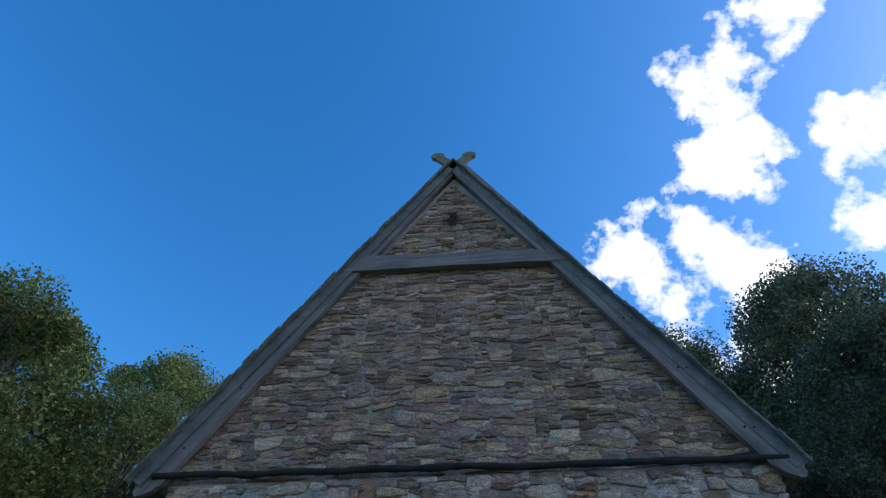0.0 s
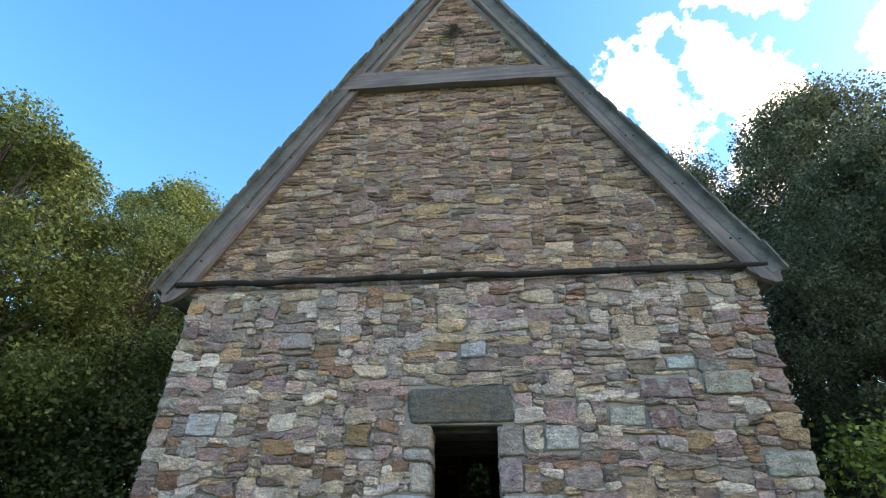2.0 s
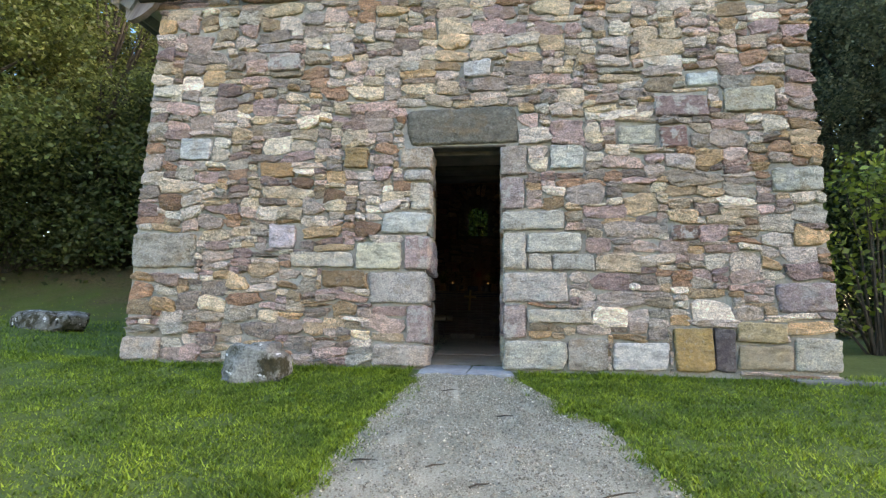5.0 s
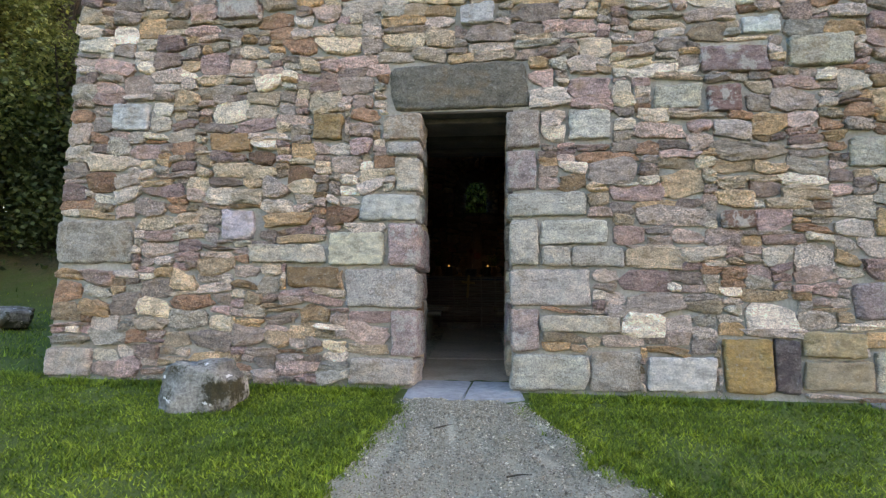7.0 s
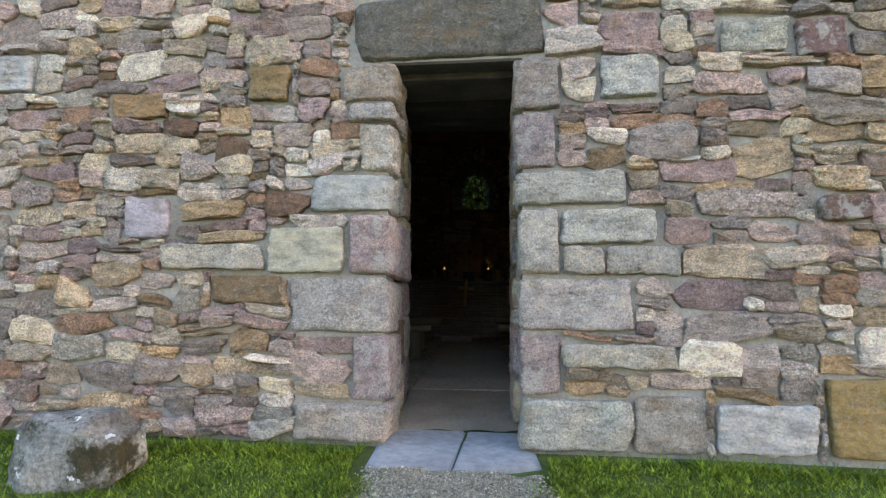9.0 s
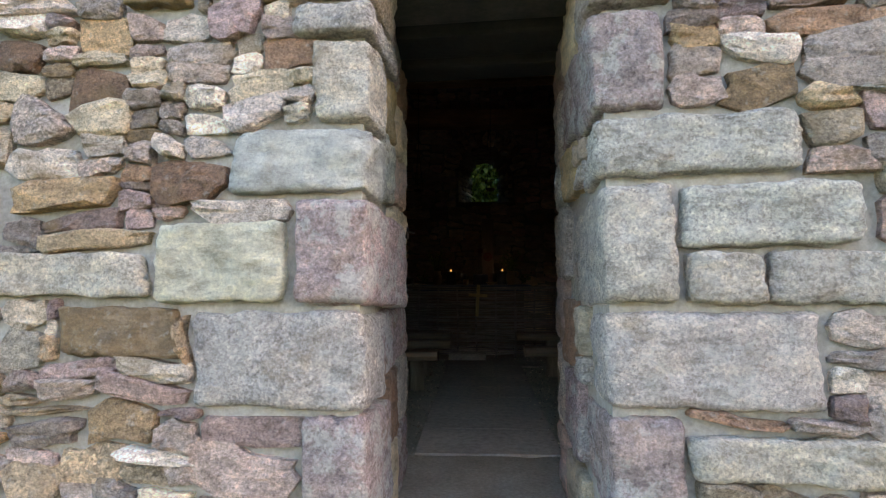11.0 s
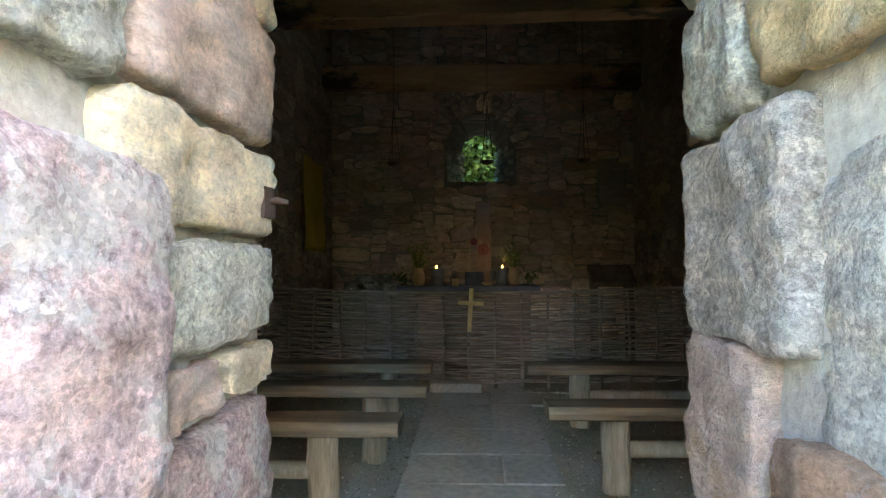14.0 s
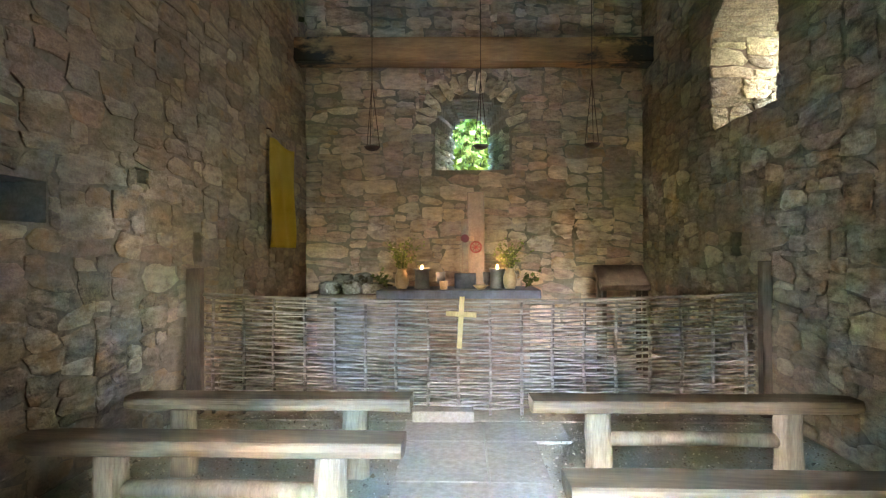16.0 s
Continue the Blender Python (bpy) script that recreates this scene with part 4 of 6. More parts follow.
# depth from, depth to, z from, z to, colour
WEST_REVEAL = [(0.735, 1.30, 1.29, 1.47, TAN), (0.735, 1.30, 1.10, 1.28, PALE), (1.06, 1.30, 0.99, 1.09, TAN), (0.735, 1.05, 0.99, 1.09, ROSE),
         (0.78, 1.30, 1.48, 1.74, ROSE), (0.34, 0.77, 1.45, 1.75, PALE), (0.40, 1.30, 0.70, 0.98, PURPLE), (0.48, 0.90, 0.35, 0.69, RUST),
         (0.91, 1.30, 0.36, 0.69, GREY), (0.44, 0.90, 0.02, 0.34, TAN), (0.91, 1.30, 0.02, 0.35, PURPLE), (0.32, 0.85, 1.76, 2.05, OCHRE),
         (0.86, 1.30, 1.75, 2.00, TAN), (0.52, 1.0, 2.07, 2.40, PURPLE), (1.01, 1.30, 2.01, 2.40, RUST), (0.32, 0.52, 2.16, 2.40, TAN)]
EAST_REVEAL = [(0.905, 1.30, 1.10, 1.46, GREY), (1.03, 1.30, 1.47, 1.72, PALE), (0.54, 1.02, 1.47, 1.72, OCHRE), (1.01, 1.30, 0.77, 1.11, ROSE),
        (0.40, 0.62, 0.80, 1.0, TAN), (0.63, 1.0, 0.70, 1.01, RUST), (0.40, 0.62, 0.69, 0.79, GREY), (0.53, 0.95, 0.33, 0.69, PURPLE), (0.96, 1.30, 0.36, 0.76, GREY),
        (0.45, 0.92, 0.02, 0.31, TAN), (0.93, 1.30, 0.02, 0.34, ROSE), (0.48, 0.95, 1.73, 2.06, PURPLE), (0.96, 1.30, 1.73, 2.08, GREY),
        (0.38, 0.90, 2.07, 2.40, TAN), (0.91, 1.30, 2.09, 2.40, ROSE)]
JAMB_FIXED = {-1: WEST_REVEAL, 1: EAST_REVEAL}


def build_jamb(side):
    depth = INNER_Y - FRONT_Y
    if side < 0:
        a, b2 = Vector((DOOR_L, FRONT_Y, 0)), Vector((-0.905, INNER_Y, 0))
        fr = facing(a, b2 - a)
        flip = lambda x, w: x
    else:
        a, b2 = Vector((0.035, INNER_Y, 0)), Vector((DOOR_R, FRONT_Y, 0))
        fr = facing(a, b2 - a)
        flip = lambda x, w: depth - x - w
    fixed = JAMB_FIXED[side]
    near_quoins = [(z0, z1, d - 0.04) for x0, x1, z0, z1, d, c in QUOINS if (x1 > -0.80 and x1 < -0.7 and side < 0) or (x0 < 0.1 and x0 > 0.0 and side > 0)]

    def free(x, z):
        if any(f[0] < x < f[1] and f[2] < z < f[3] for f in fixed) or z > DOOR_TOP:
            return False
        for z0, z1, d in near_quoins:
            if z0 - 0.01 < z < z1 + 0.01 and x < d + 0.03:
                return False
        return x > 0.2

    cells = pack(depth, DOOR_TOP, 0.045, free, (3, 7), (2, 4), 75 + side)
    r = random.Random(70 + side)
    for k, (x, z, w, h) in enumerate(cells):
        c = JAMB_COLOURS[r.randrange(len(JAMB_COLOURS))]
        if w < 0.08 or h < 0.05:
            continue
        d = 0.2
        m = fr @ Matrix.Translation((flip(x, w) + w / 2, d / 2 - r.uniform(0.02, 0.045), z + h / 2)) @ Matrix.Rotation(radians(r.uniform(-2, 2)), 4, "Y") @ Matrix.Diagonal((w - 0.012, d, h - 0.012, 1))
        fine_block(wall_front, m, c, k)
    for k, (x0, x1, z0, z1, c) in enumerate(fixed):
        d = 0.22
        m = fr @ Matrix.Translation((flip(x0, x1 - x0) + (x1 - x0) / 2, d / 2 - 0.045, (z0 + z1) / 2)) @ Matrix.Diagonal((x1 - x0 - 0.014, d, z1 - z0 - 0.014, 1))
        fine_block(wall_front, m, c, k + 5)


build_jamb(-1)
build_jamb(1)


# stained stone, its colour darkened further to stand for shade under the lintel
M_SOFFIT_SHADED = two_scale("stained_shaded_soffit", (0.03, 0.025, 0.022), (0.10, 0.085, 0.07), 4.0, 0.95, 0.6, 0.01)


def build_lintels():
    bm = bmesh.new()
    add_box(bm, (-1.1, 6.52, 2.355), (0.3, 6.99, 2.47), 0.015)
    # thin dark strip added to hide mortar that the ground lights from below
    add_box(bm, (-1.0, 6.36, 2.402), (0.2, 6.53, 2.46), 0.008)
    solid("door_lintel", bm, M_SOFFIT_SHADED, "stained stone slab over the doorway, darkened as if in shade", "lintel", kind="structure")
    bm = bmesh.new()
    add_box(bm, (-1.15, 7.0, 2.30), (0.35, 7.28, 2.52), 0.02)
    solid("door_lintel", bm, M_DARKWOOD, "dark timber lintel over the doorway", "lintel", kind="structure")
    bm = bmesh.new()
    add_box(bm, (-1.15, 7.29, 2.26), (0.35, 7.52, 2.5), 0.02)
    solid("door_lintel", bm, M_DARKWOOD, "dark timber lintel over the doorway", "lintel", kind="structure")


build_lintels()


def in_room(u, v, z):
    return INSIDE @ Vector((u, v, z))


# side and end walls, in the room's own axes
def build_side(name, u, sign, length, holes, label, seed, parts=False):
    """A long wall: its inner face at u; holes as (v0, v1, z0, z1, depth)."""
    thick = 1.35
    if sign < 0:
        fr = INSIDE @ facing((u, 0, 0), (0.24, 7.35, 0))
        conv = lambda v0, v1: (v0, v1)
    else:
        fr = INSIDE @ facing((u, length, 0), (0, -1, 0))
        conv = lambda v0, v1: (length - v1, length - v0)
    hs = [(*conv(h[0], h[1]), h[2], h[3], h[4]) for h in holes]
    bm = bmesh.new()
    cx = sorted({-0.0, length, *[h[0] for h in hs], *[h[1] for h in hs]})
    cz = sorted({-0.3, 5.5, *[h[2] for h in hs], *[h[3] for h in hs]})
    wall_cells(bm, fr, cx, cz, hs, thick)
    wall = shell(name, bm, label, M_INNER_MORTAR_DIM)

    def free(x, z):
        return not any(h[0] - 0.01 < x < h[1] + 0.01 and h[2] - 0.01 < z < h[3] + 0.01 for h in hs)

    cells = pack(length, 5.5, 0.05, free, (3, 8), (2, 4), seed)
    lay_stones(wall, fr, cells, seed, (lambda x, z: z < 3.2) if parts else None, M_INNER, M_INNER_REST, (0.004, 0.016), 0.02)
    return wall, fr


wall_left, LEFT_FRAME = build_side("wall_left", -HALF - 0.02, -1, BACK, [(2.33, 2.70, 1.53, 1.77, 0.4), (3.50, 3.66, 1.87, 1.98, 0.4), (4.29, 4.46, 1.28, 1.54, 0.4)], "inner rubble stone wall with small putlog holes", 81, True)
wall_right, RIGHT_FRAME = build_side("wall_right", HALF, 1, BACK, [(4.05, 5.25, 2.55, 3.85, 2.0), (4.65, 4.85, 1.30, 1.52, 0.4)], "inner rubble stone wall with a deep window", 82, True)


def line_reveal(wall, fr, width, height, seed):
    cells = pack(width, height, 0.06, lambda x, z: True, (3, 7), (2, 4), seed)
    lay_stones(wall, fr, cells, seed, lambda x, z: True, M_REVEAL, M_REVEAL, (0.012, 0.035), 0.015)


# the window's far and near cheeks, splayed, and its sloping sill
line_reveal(wall_right, INSIDE @ facing((HALF, 5.25, 2.55), (1, 0, 0)), 1.35, 1.3, 91)


def build_window_right():
    bm = bmesh.new()
    # near cheek, drawn in towards the outside, and an arched head
    v = [(HALF, 4.05), (HALF + 1.35, 4.55), (HALF + 1.35, 4.05)]
    a = [bm.verts.new((x, y, 2.55)) for x, y in v]
    c = [bm.verts.new((x, y, 3.85)) for x, y in v]
    bm.faces.new(a)
    bm.faces.new(c[::-1])
    for k in range(3):
        bm.faces.new((a[k], c[k], c[(k + 1) % 3], a[(k + 1) % 3]))
    bmesh.ops.recalc_face_normals(bm, faces=bm.faces[:])
    ob = solid("window_reveal", bm, M_MORTAR, "splayed stone cheek of the side window", "window", INSIDE, "structure")
    return ob


build_window_right()


def build_window_arch():
    bm = bmesh.new()
    n = 44
    for j in range(n):
        v0, v1 = 4.05 + 1.2 * j / n, 4.05 + 1.2 * (j + 1) / n
        f = (v0 + v1 - 9.3) / 1.2
        z = 3.42 + 0.36 * math.sqrt(max(0.0, 1 - f * f)) + 0.02 * noise.noise(Vector((j * 0.4, 2, 4)))
        add_box(bm, (HALF + 0.003, v0, z), (HALF + 1.35, v1, 3.87))
    solid("window_arch", bm, M_REVEAL, "rough stone arch over the side window", "window", INSIDE, "structure")


build_window_arch()
side_light = bpy.data.lights.new("side_window_sky", "AREA")
side_light.shape, side_light.size, side_light.size_y, side_light.energy, side_light.color = "RECTANGLE", 0.6, 1.2, 0.22, (0.86, 0.93, 1.0)
side_lamp = new("side_window_sky", side_light)
side_lamp.matrix_world = INSIDE @ look((HALF + 1.3, 4.9, 3.2), (HALF, 4.75, 3.1))


def build_back():
    fr = INSIDE @ facing((-HALF - 1.3, BACK, 0), (1, 0, 0))
    w = 2 * HALF + 2.6
    c = 0.11 + HALF + 1.3
    bm = bmesh.new()
    top = 5.6
    # inner splay: an opening that narrows outward in three steps, with an arched head
    z0 = 2.50
    steps = 7
    for k in range(steps):
        d0, d1 = 0.9 * k / steps, 0.9 * (k + 1) / steps
        f = (k + 0.5) / steps
        half = 0.54 + (0.285 - 0.54) * f
        zb = z0 + (2.63 - z0) * f
        zs = 3.02 + 0.12 * f
        rise = 0.57 + (0.30 - 0.57) * f
        add_box(bm, (0, d0, -0.3), (c - half, d1, top), 0, fr)
        add_box(bm, (c + half, d0, -0.3), (w, d1, top), 0, fr)
        add_box(bm, (c - half, d0, -0.3), (c + half, d1, zb), 0, fr)
        n = 10
        for j in range(n):
            a0, a1 = math.pi * j / n, math.pi * (j + 1) / n
            x0, x1 = c - half * math.cos(a0), c - half * math.cos(a1)
            zz = zs + rise * math.sin((a0 + a1) / 2)
            add_box(bm, (min(x0, x1), d0, zz), (max(x0, x1), d1, top), 0, fr)
    # the end gable above
    apex = c + 0.0
    vs = []
    for d in (0.02, 0.9):
        vs.append([bm.verts.new(fr @ Vector(p)) for p in ((0, d, top), (w, d, top), (apex, d, 10.4))])
    bm.faces.new(vs[0])
    bm.faces.new(vs[1][::-1])
    for k in range(3):
        bm.faces.new((vs[0][k], vs[1][k], vs[1][(k + 1) % 3], vs[0][(k + 1) % 3]))
    wall = shell("wall_back", bm, "inner rubble stone end wall with a small arched window", M_INNER_MORTAR_DIM)

    def free(x, z):
        u = x - c
        if abs(x - w / 2) > HALF + 0.1:
            return False
        r = math.hypot(u / 0.80, max(0.0, z - 3.02) / 0.86)
        return not (r < 1 and z > 2.47 and (abs(u) < 0.56 or z > 3.02))

    cells = pack(w, top, 0.05, free, (3, 9), (2, 4), 77)
    lay_stones(wall, fr, cells, 78, lambda x, z: z < 4.3, M_INNER_LIT, M_INNER_LIT_REST, (0.005, 0.018), 0.02)
    # voussoirs
    r = random.Random(3)
    n = 17
    for j in range(n):
        a = math.pi * (j + 0.5) / n
        x, z = c - 0.68 * math.cos(a), 3.02 + 0.72 * math.sin(a)
        m = fr @ Matrix.Translation((x, 0, z)) @ Matrix.Rotation(a - math.pi / 2, 4, "Y") @ Matrix.Diagonal((0.12, r.uniform(0.045, 0.065), 0.26, 1))
        ob = new("voussoir", proto_mesh(r.randrange(len(PROTOS)), M_VOUSSOIR))
        ob.parent, ob.matrix_basis = wall, m
    # rough lining of the splay
    for side in (-1, 1):
        for k in range(7):
            for j in range(4):
                f = (j + 0.5) / 4
                x = c + side * (0.54 + (0.285 - 0.54) * f)
                z = 2.55 + 0.085 * k
                m = fr @ Matrix.Translation((x, 0.9 * f, z + 0.03)) @ Matrix.Rotation(radians(-side * 74), 4, "Z") @ Matrix.Diagonal((0.21, 0.035, 0.08, 1))
                ob = new("stone", proto_mesh(r.randrange(len(PROTOS)), M_REVEAL))
                ob.parent, ob.matrix_basis = wall, m
    return wall


wall_back = build_back()


def build_roof():
    house = thing("roof", Matrix.Identity(4), "steep slate roof with weathered edges over the chapel", "roof", kind="structure")
    y0, y1 = 6.24, 15.9
    for sgn, foot in ((-1, (-4.70, 4.33)), (1, (3.58, 4.26))):
        ridge = (-0.53, 11.15)
        d = Vector((ridge[0] - foot[0], ridge[1] - foot[1])).normalized()
        nrm = Vector((-d.y, d.x)) * (1 if sgn < 0 else -1)
        bm = bmesh.new()
        a = Vector(foot)
        c = Vector(ridge)
        if sgn < 0:
            outline = [a, c, c - nrm * 0.16, a - nrm * 0.16]
        else:
            outline = [c, a, a - nrm * 0.16, c - nrm * 0.16]
        add_prism(bm, [tuple(p) for p in outline], y0 + 0.08, y1)
        bmesh.ops.recalc_face_normals(bm, faces=bm.faces[:])
        part("roof_deck", bm, M_ROOF, house)
        # courses of slates, seen along the verge
        length = (c - a).length
        n = int(length / 0.17)
        r = random.Random(5 + sgn)
        ang = math.atan2(d.y, d.x)
        bm = bmesh.new()
        add_box(bm, (-0.14, 0, -0.012), (0.14, y1 - y0, 0.012))
        me = mesh_of(bm, "slate_course", M_ROOF)
        for k in range(n):
            p = a + d * (k + 0.5) * 0.17 + nrm * (0.018 + r.uniform(-0.006, 0.006))
            ob = new("slate_course", me)
            ob.parent = house
            ob.matrix_basis = Matrix.Translation((p.x, y0 + r.uniform(-0.03, 0.03), p.y)) @ Matrix.Rotation(-(ang + (0.06 if sgn < 0 else -0.06)), 4, "Y")
    return house


build_roof()


def build_ceiling():
    bm = bmesh.new()
    for sgn in (-1, 1):
        o = [(sgn * (HALF + 0.15), 5.35), (0.0, 8.9), (0.0, 9.0), (sgn * (HALF + 0.25), 5.35)]
        vs = add_prism(bm, o if sgn > 0 else o[::-1], 0.0, BACK + 0.1)
    bmesh.ops.recalc_face_normals(bm, faces=bm.faces[:])
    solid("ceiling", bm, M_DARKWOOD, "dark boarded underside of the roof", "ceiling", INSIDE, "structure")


build_ceiling()


def board_pair():
    yb = 6.365
    for sgn, o0, o1, i0, i1, name in (
            (-1, (-4.71, 4.29), (-0.70, 11.2), (-4.13, 4.27), (-0.54, 10.58), "barge_board"),
            (1, (3.61, 4.22), (-0.36, 11.2), (3.07, 4.30), (-0.54, 10.58), "barge_board")):
        frame_thing = thing("barge_board", Matrix.Identity(4), "grey weathered oak barge board with a carved foot and horn", "barge board", "barge boards of the gable")
        d = (Vector(o1) - Vector(o0)).normalized()
        nrm = Vector((-d.y, d.x)) * (-1 if sgn < 0 else 1)
        w = 0.36
        a0 = Vector(o0)
        # outer edge upward with slight wear, then the horn, then back down
        length = (Vector((-0.53, 11.18)) - a0).length
        outer = [a0 + d * (length - 0.12) * k / 14 for k in range(15)]
        inner = [p + d * (0.22 if k == 0 else 0) + nrm * (w + 0.012 * noise.noise(Vector((p.x * 2, p.y * 2, 4)))) for k, p in enumerate(outer)]
        foot = [a0 + nrm * 0.30 + d * 0.06, a0 + nrm * 0.21 - d * 0.06, a0 + nrm * 0.16 - d * 0.085, a0 + nrm * 0.11 - d * 0.06, a0 + nrm * 0.085 + d * 0.0, a0 + nrm * 0.04 + d * 0.03]
        outline = outer + inner[::-1] + foot
        off = 0.0 if sgn < 0 else -0.035
        bm = bmesh.new()
        f = [bm.verts.new((p.x, yb + off, p.y)) for p in outline]
        b2 = [bm.verts.new((p.x, yb + off + 0.09, p.y)) for p in outline]
        bm.faces.new(f)
        bm.faces.new(b2[::-1])
        for k in range(len(f)):
            bm.faces.new((f[k], b2[k], b2[(k + 1) % len(f)], f[(k + 1) % len(f)]))
        bmesh.ops.recalc_face_normals(bm, faces=bm.faces[:])
        bmesh.ops.triangulate(bm, faces=[q for q in bm.faces if len(q.verts) > 4])
        part("board", bm, M_BOARD_W if sgn < 0 else M_BOARD_E, frame_thing)
        # the horn: a neck that runs on from the board and a rounded head that turns outward
        bm = bmesh.new()
        c0 = outer[-1] + nrm * w * 0.5
        hx, hz = -0.53 - 0.31 * sgn, 11.44
        top = Vector((hx - 0.02 * sgn, hz - 0.02))
        neck = [c0 - nrm * 0.13 - d * 0.25, top - nrm * 0.085, top + nrm * 0.085, c0 + nrm * 0.13 - d * 0.25]
        head = [(hx - 0.03 * sgn + 0.15 * math.cos(k * math.pi / 8), hz + 0.105 * math.sin(k * math.pi / 8) + 0.02) for k in range(16)]
        add_prism(bm, [tuple(p) for p in neck], yb + off + 0.004, yb + off + 0.086)
        add_prism(bm, head, yb + off, yb + off + 0.09)
        bmesh.ops.recalc_face_normals(bm, faces=bm.faces[:])
        part("horn", bm, M_HORN, frame_thing, "lichen-green carved horn")
        bm = bmesh.new()
        add_lathe(bm, [(0.016, 0), (0.016, 0.012), (0.009, 0.018)], 8)
        me = mesh_of(bm, "peg", M_DARKWOOD)
        for k in range(7):
            for q in (0.4, 0.62):
                p = a0 + d * (0.5 + k * 1.05 + q * 0.3) + nrm * w * q
                ob = new("peg", me)
                ob.parent = frame_thing
                ob.matrix_basis = Matrix.Translation((p.x, yb + off + 0.002, p.y)) @ Matrix.Rotation(radians(90), 4, "X")


board_pair()


def build_collar():
    t = thing("collar_beam", Matrix.Identity(4), "grey weathered oak collar beam across the gable", "beam")
    bm = bmesh.new()
    add_prism(bm, [(-2.52, 7.98), (-2.0, 7.95), (-0.5, 7.93), (0.2, 7.89), (0.6, 7.90), (1.48, 7.82), (1.44, 7.96), (0.86, 8.17), (0.0, 8.22), (-1.2, 8.26), (-2.08, 8.33), (-2.40, 8.16)], 6.315, 6.5)
    bmesh.ops.recalc_face_normals(bm, faces=bm.faces[:])
    part("beam", bm, M_BOARD, t)
    t2 = thing("eave_beam", Matrix.Identity(4), "thin black weathered timber string across the wall head", "beam")
    bm = bmesh.new()
    n = 110
    pts = [(-4.45 + 7.87 * k / n, 6.352 + 0.012 * noise.noise(Vector((k * 0.18, 0, 0))), 4.385 - 0.075 * k / n + 0.035 * noise.noise(Vector((k * 0.08, 3, 0))) + 0.012 * noise.noise(Vector((k * 0.33, 3, 0)))) for k in range(n + 1)]
    add_tube(bm, pts, [0.043 + 0.012 * noise.noise(Vector((k * 0.3, 8, 1))) + 0.009 * noise.noise(Vector((k * 0.9, 8, 1))) for k in range(n + 1)], 8)
    part("timber", bm, M_DARKWOOD, t2, smooth=True)


build_collar()


def build_nest():
    r = random.Random(12)
    t = thing("bird_nest", Matrix.Translation((-0.54, 6.42, 9.42)), "untidy twig nest hanging from a hole in the gable", "nest")
    bm = bmesh.new()
    for k in range(70):
        a, l = r.uniform(0, 6.28), r.uniform(0.1, 0.3)
        p = Vector((r.gauss(0, 0.07), -r.uniform(0.0, 0.08), r.uniform(-0.32, 0.02)))
        d = Vector((math.cos(a), r.uniform(-0.3, 0.1), math.sin(a) * 0.9 - 0.3)) * l
        q = p + d * 0.5 + Vector((r.uniform(-0.03, 0.03), 0, r.uniform(-0.03, 0.03)))
        add_tube(bm, [p, q, p + d], [0.006, 0.005, 0.003], 4)
    part("twigs", bm, M_BARK, t)


build_nest()


def build_sill():
    for k, o in enumerate(([(-0.80, 5.86), (-0.45, 5.80), (-0.33, 5.84), (-0.31, 6.35), (-0.30, 6.55), (-0.84, 6.55)], [(-0.322, 5.87), (0.02, 5.93), (0.16, 5.98), (0.10, 6.55), (-0.292, 6.55)])):
        bm = bmesh.new()
        a = [bm.verts.new((x, y, -0.12)) for x, y in o]
        c = [bm.verts.new((x, y, -0.006 - 0.016 * (6.5 - y) / 0.7)) for x, y in o]
        bm.faces.new(a[::-1])
        bm.faces.new(c)
        n = len(a)
        for j in range(n):
            bm.faces.new((a[j], a[(j + 1) % n], c[(j + 1) % n], c[j]))
        bmesh.ops.bevel(bm, geom=[e for e in bm.edges if e.verts[0].co.z > -0.1 and e.verts[1].co.z > -0.1], offset=0.012, segments=2, affect="EDGES")
        solid("door_sill", bm, M_SILL, "blue-grey slate doorstep slab", "doorstep", kind="structure")


build_sill()

# ---- room: floor ----


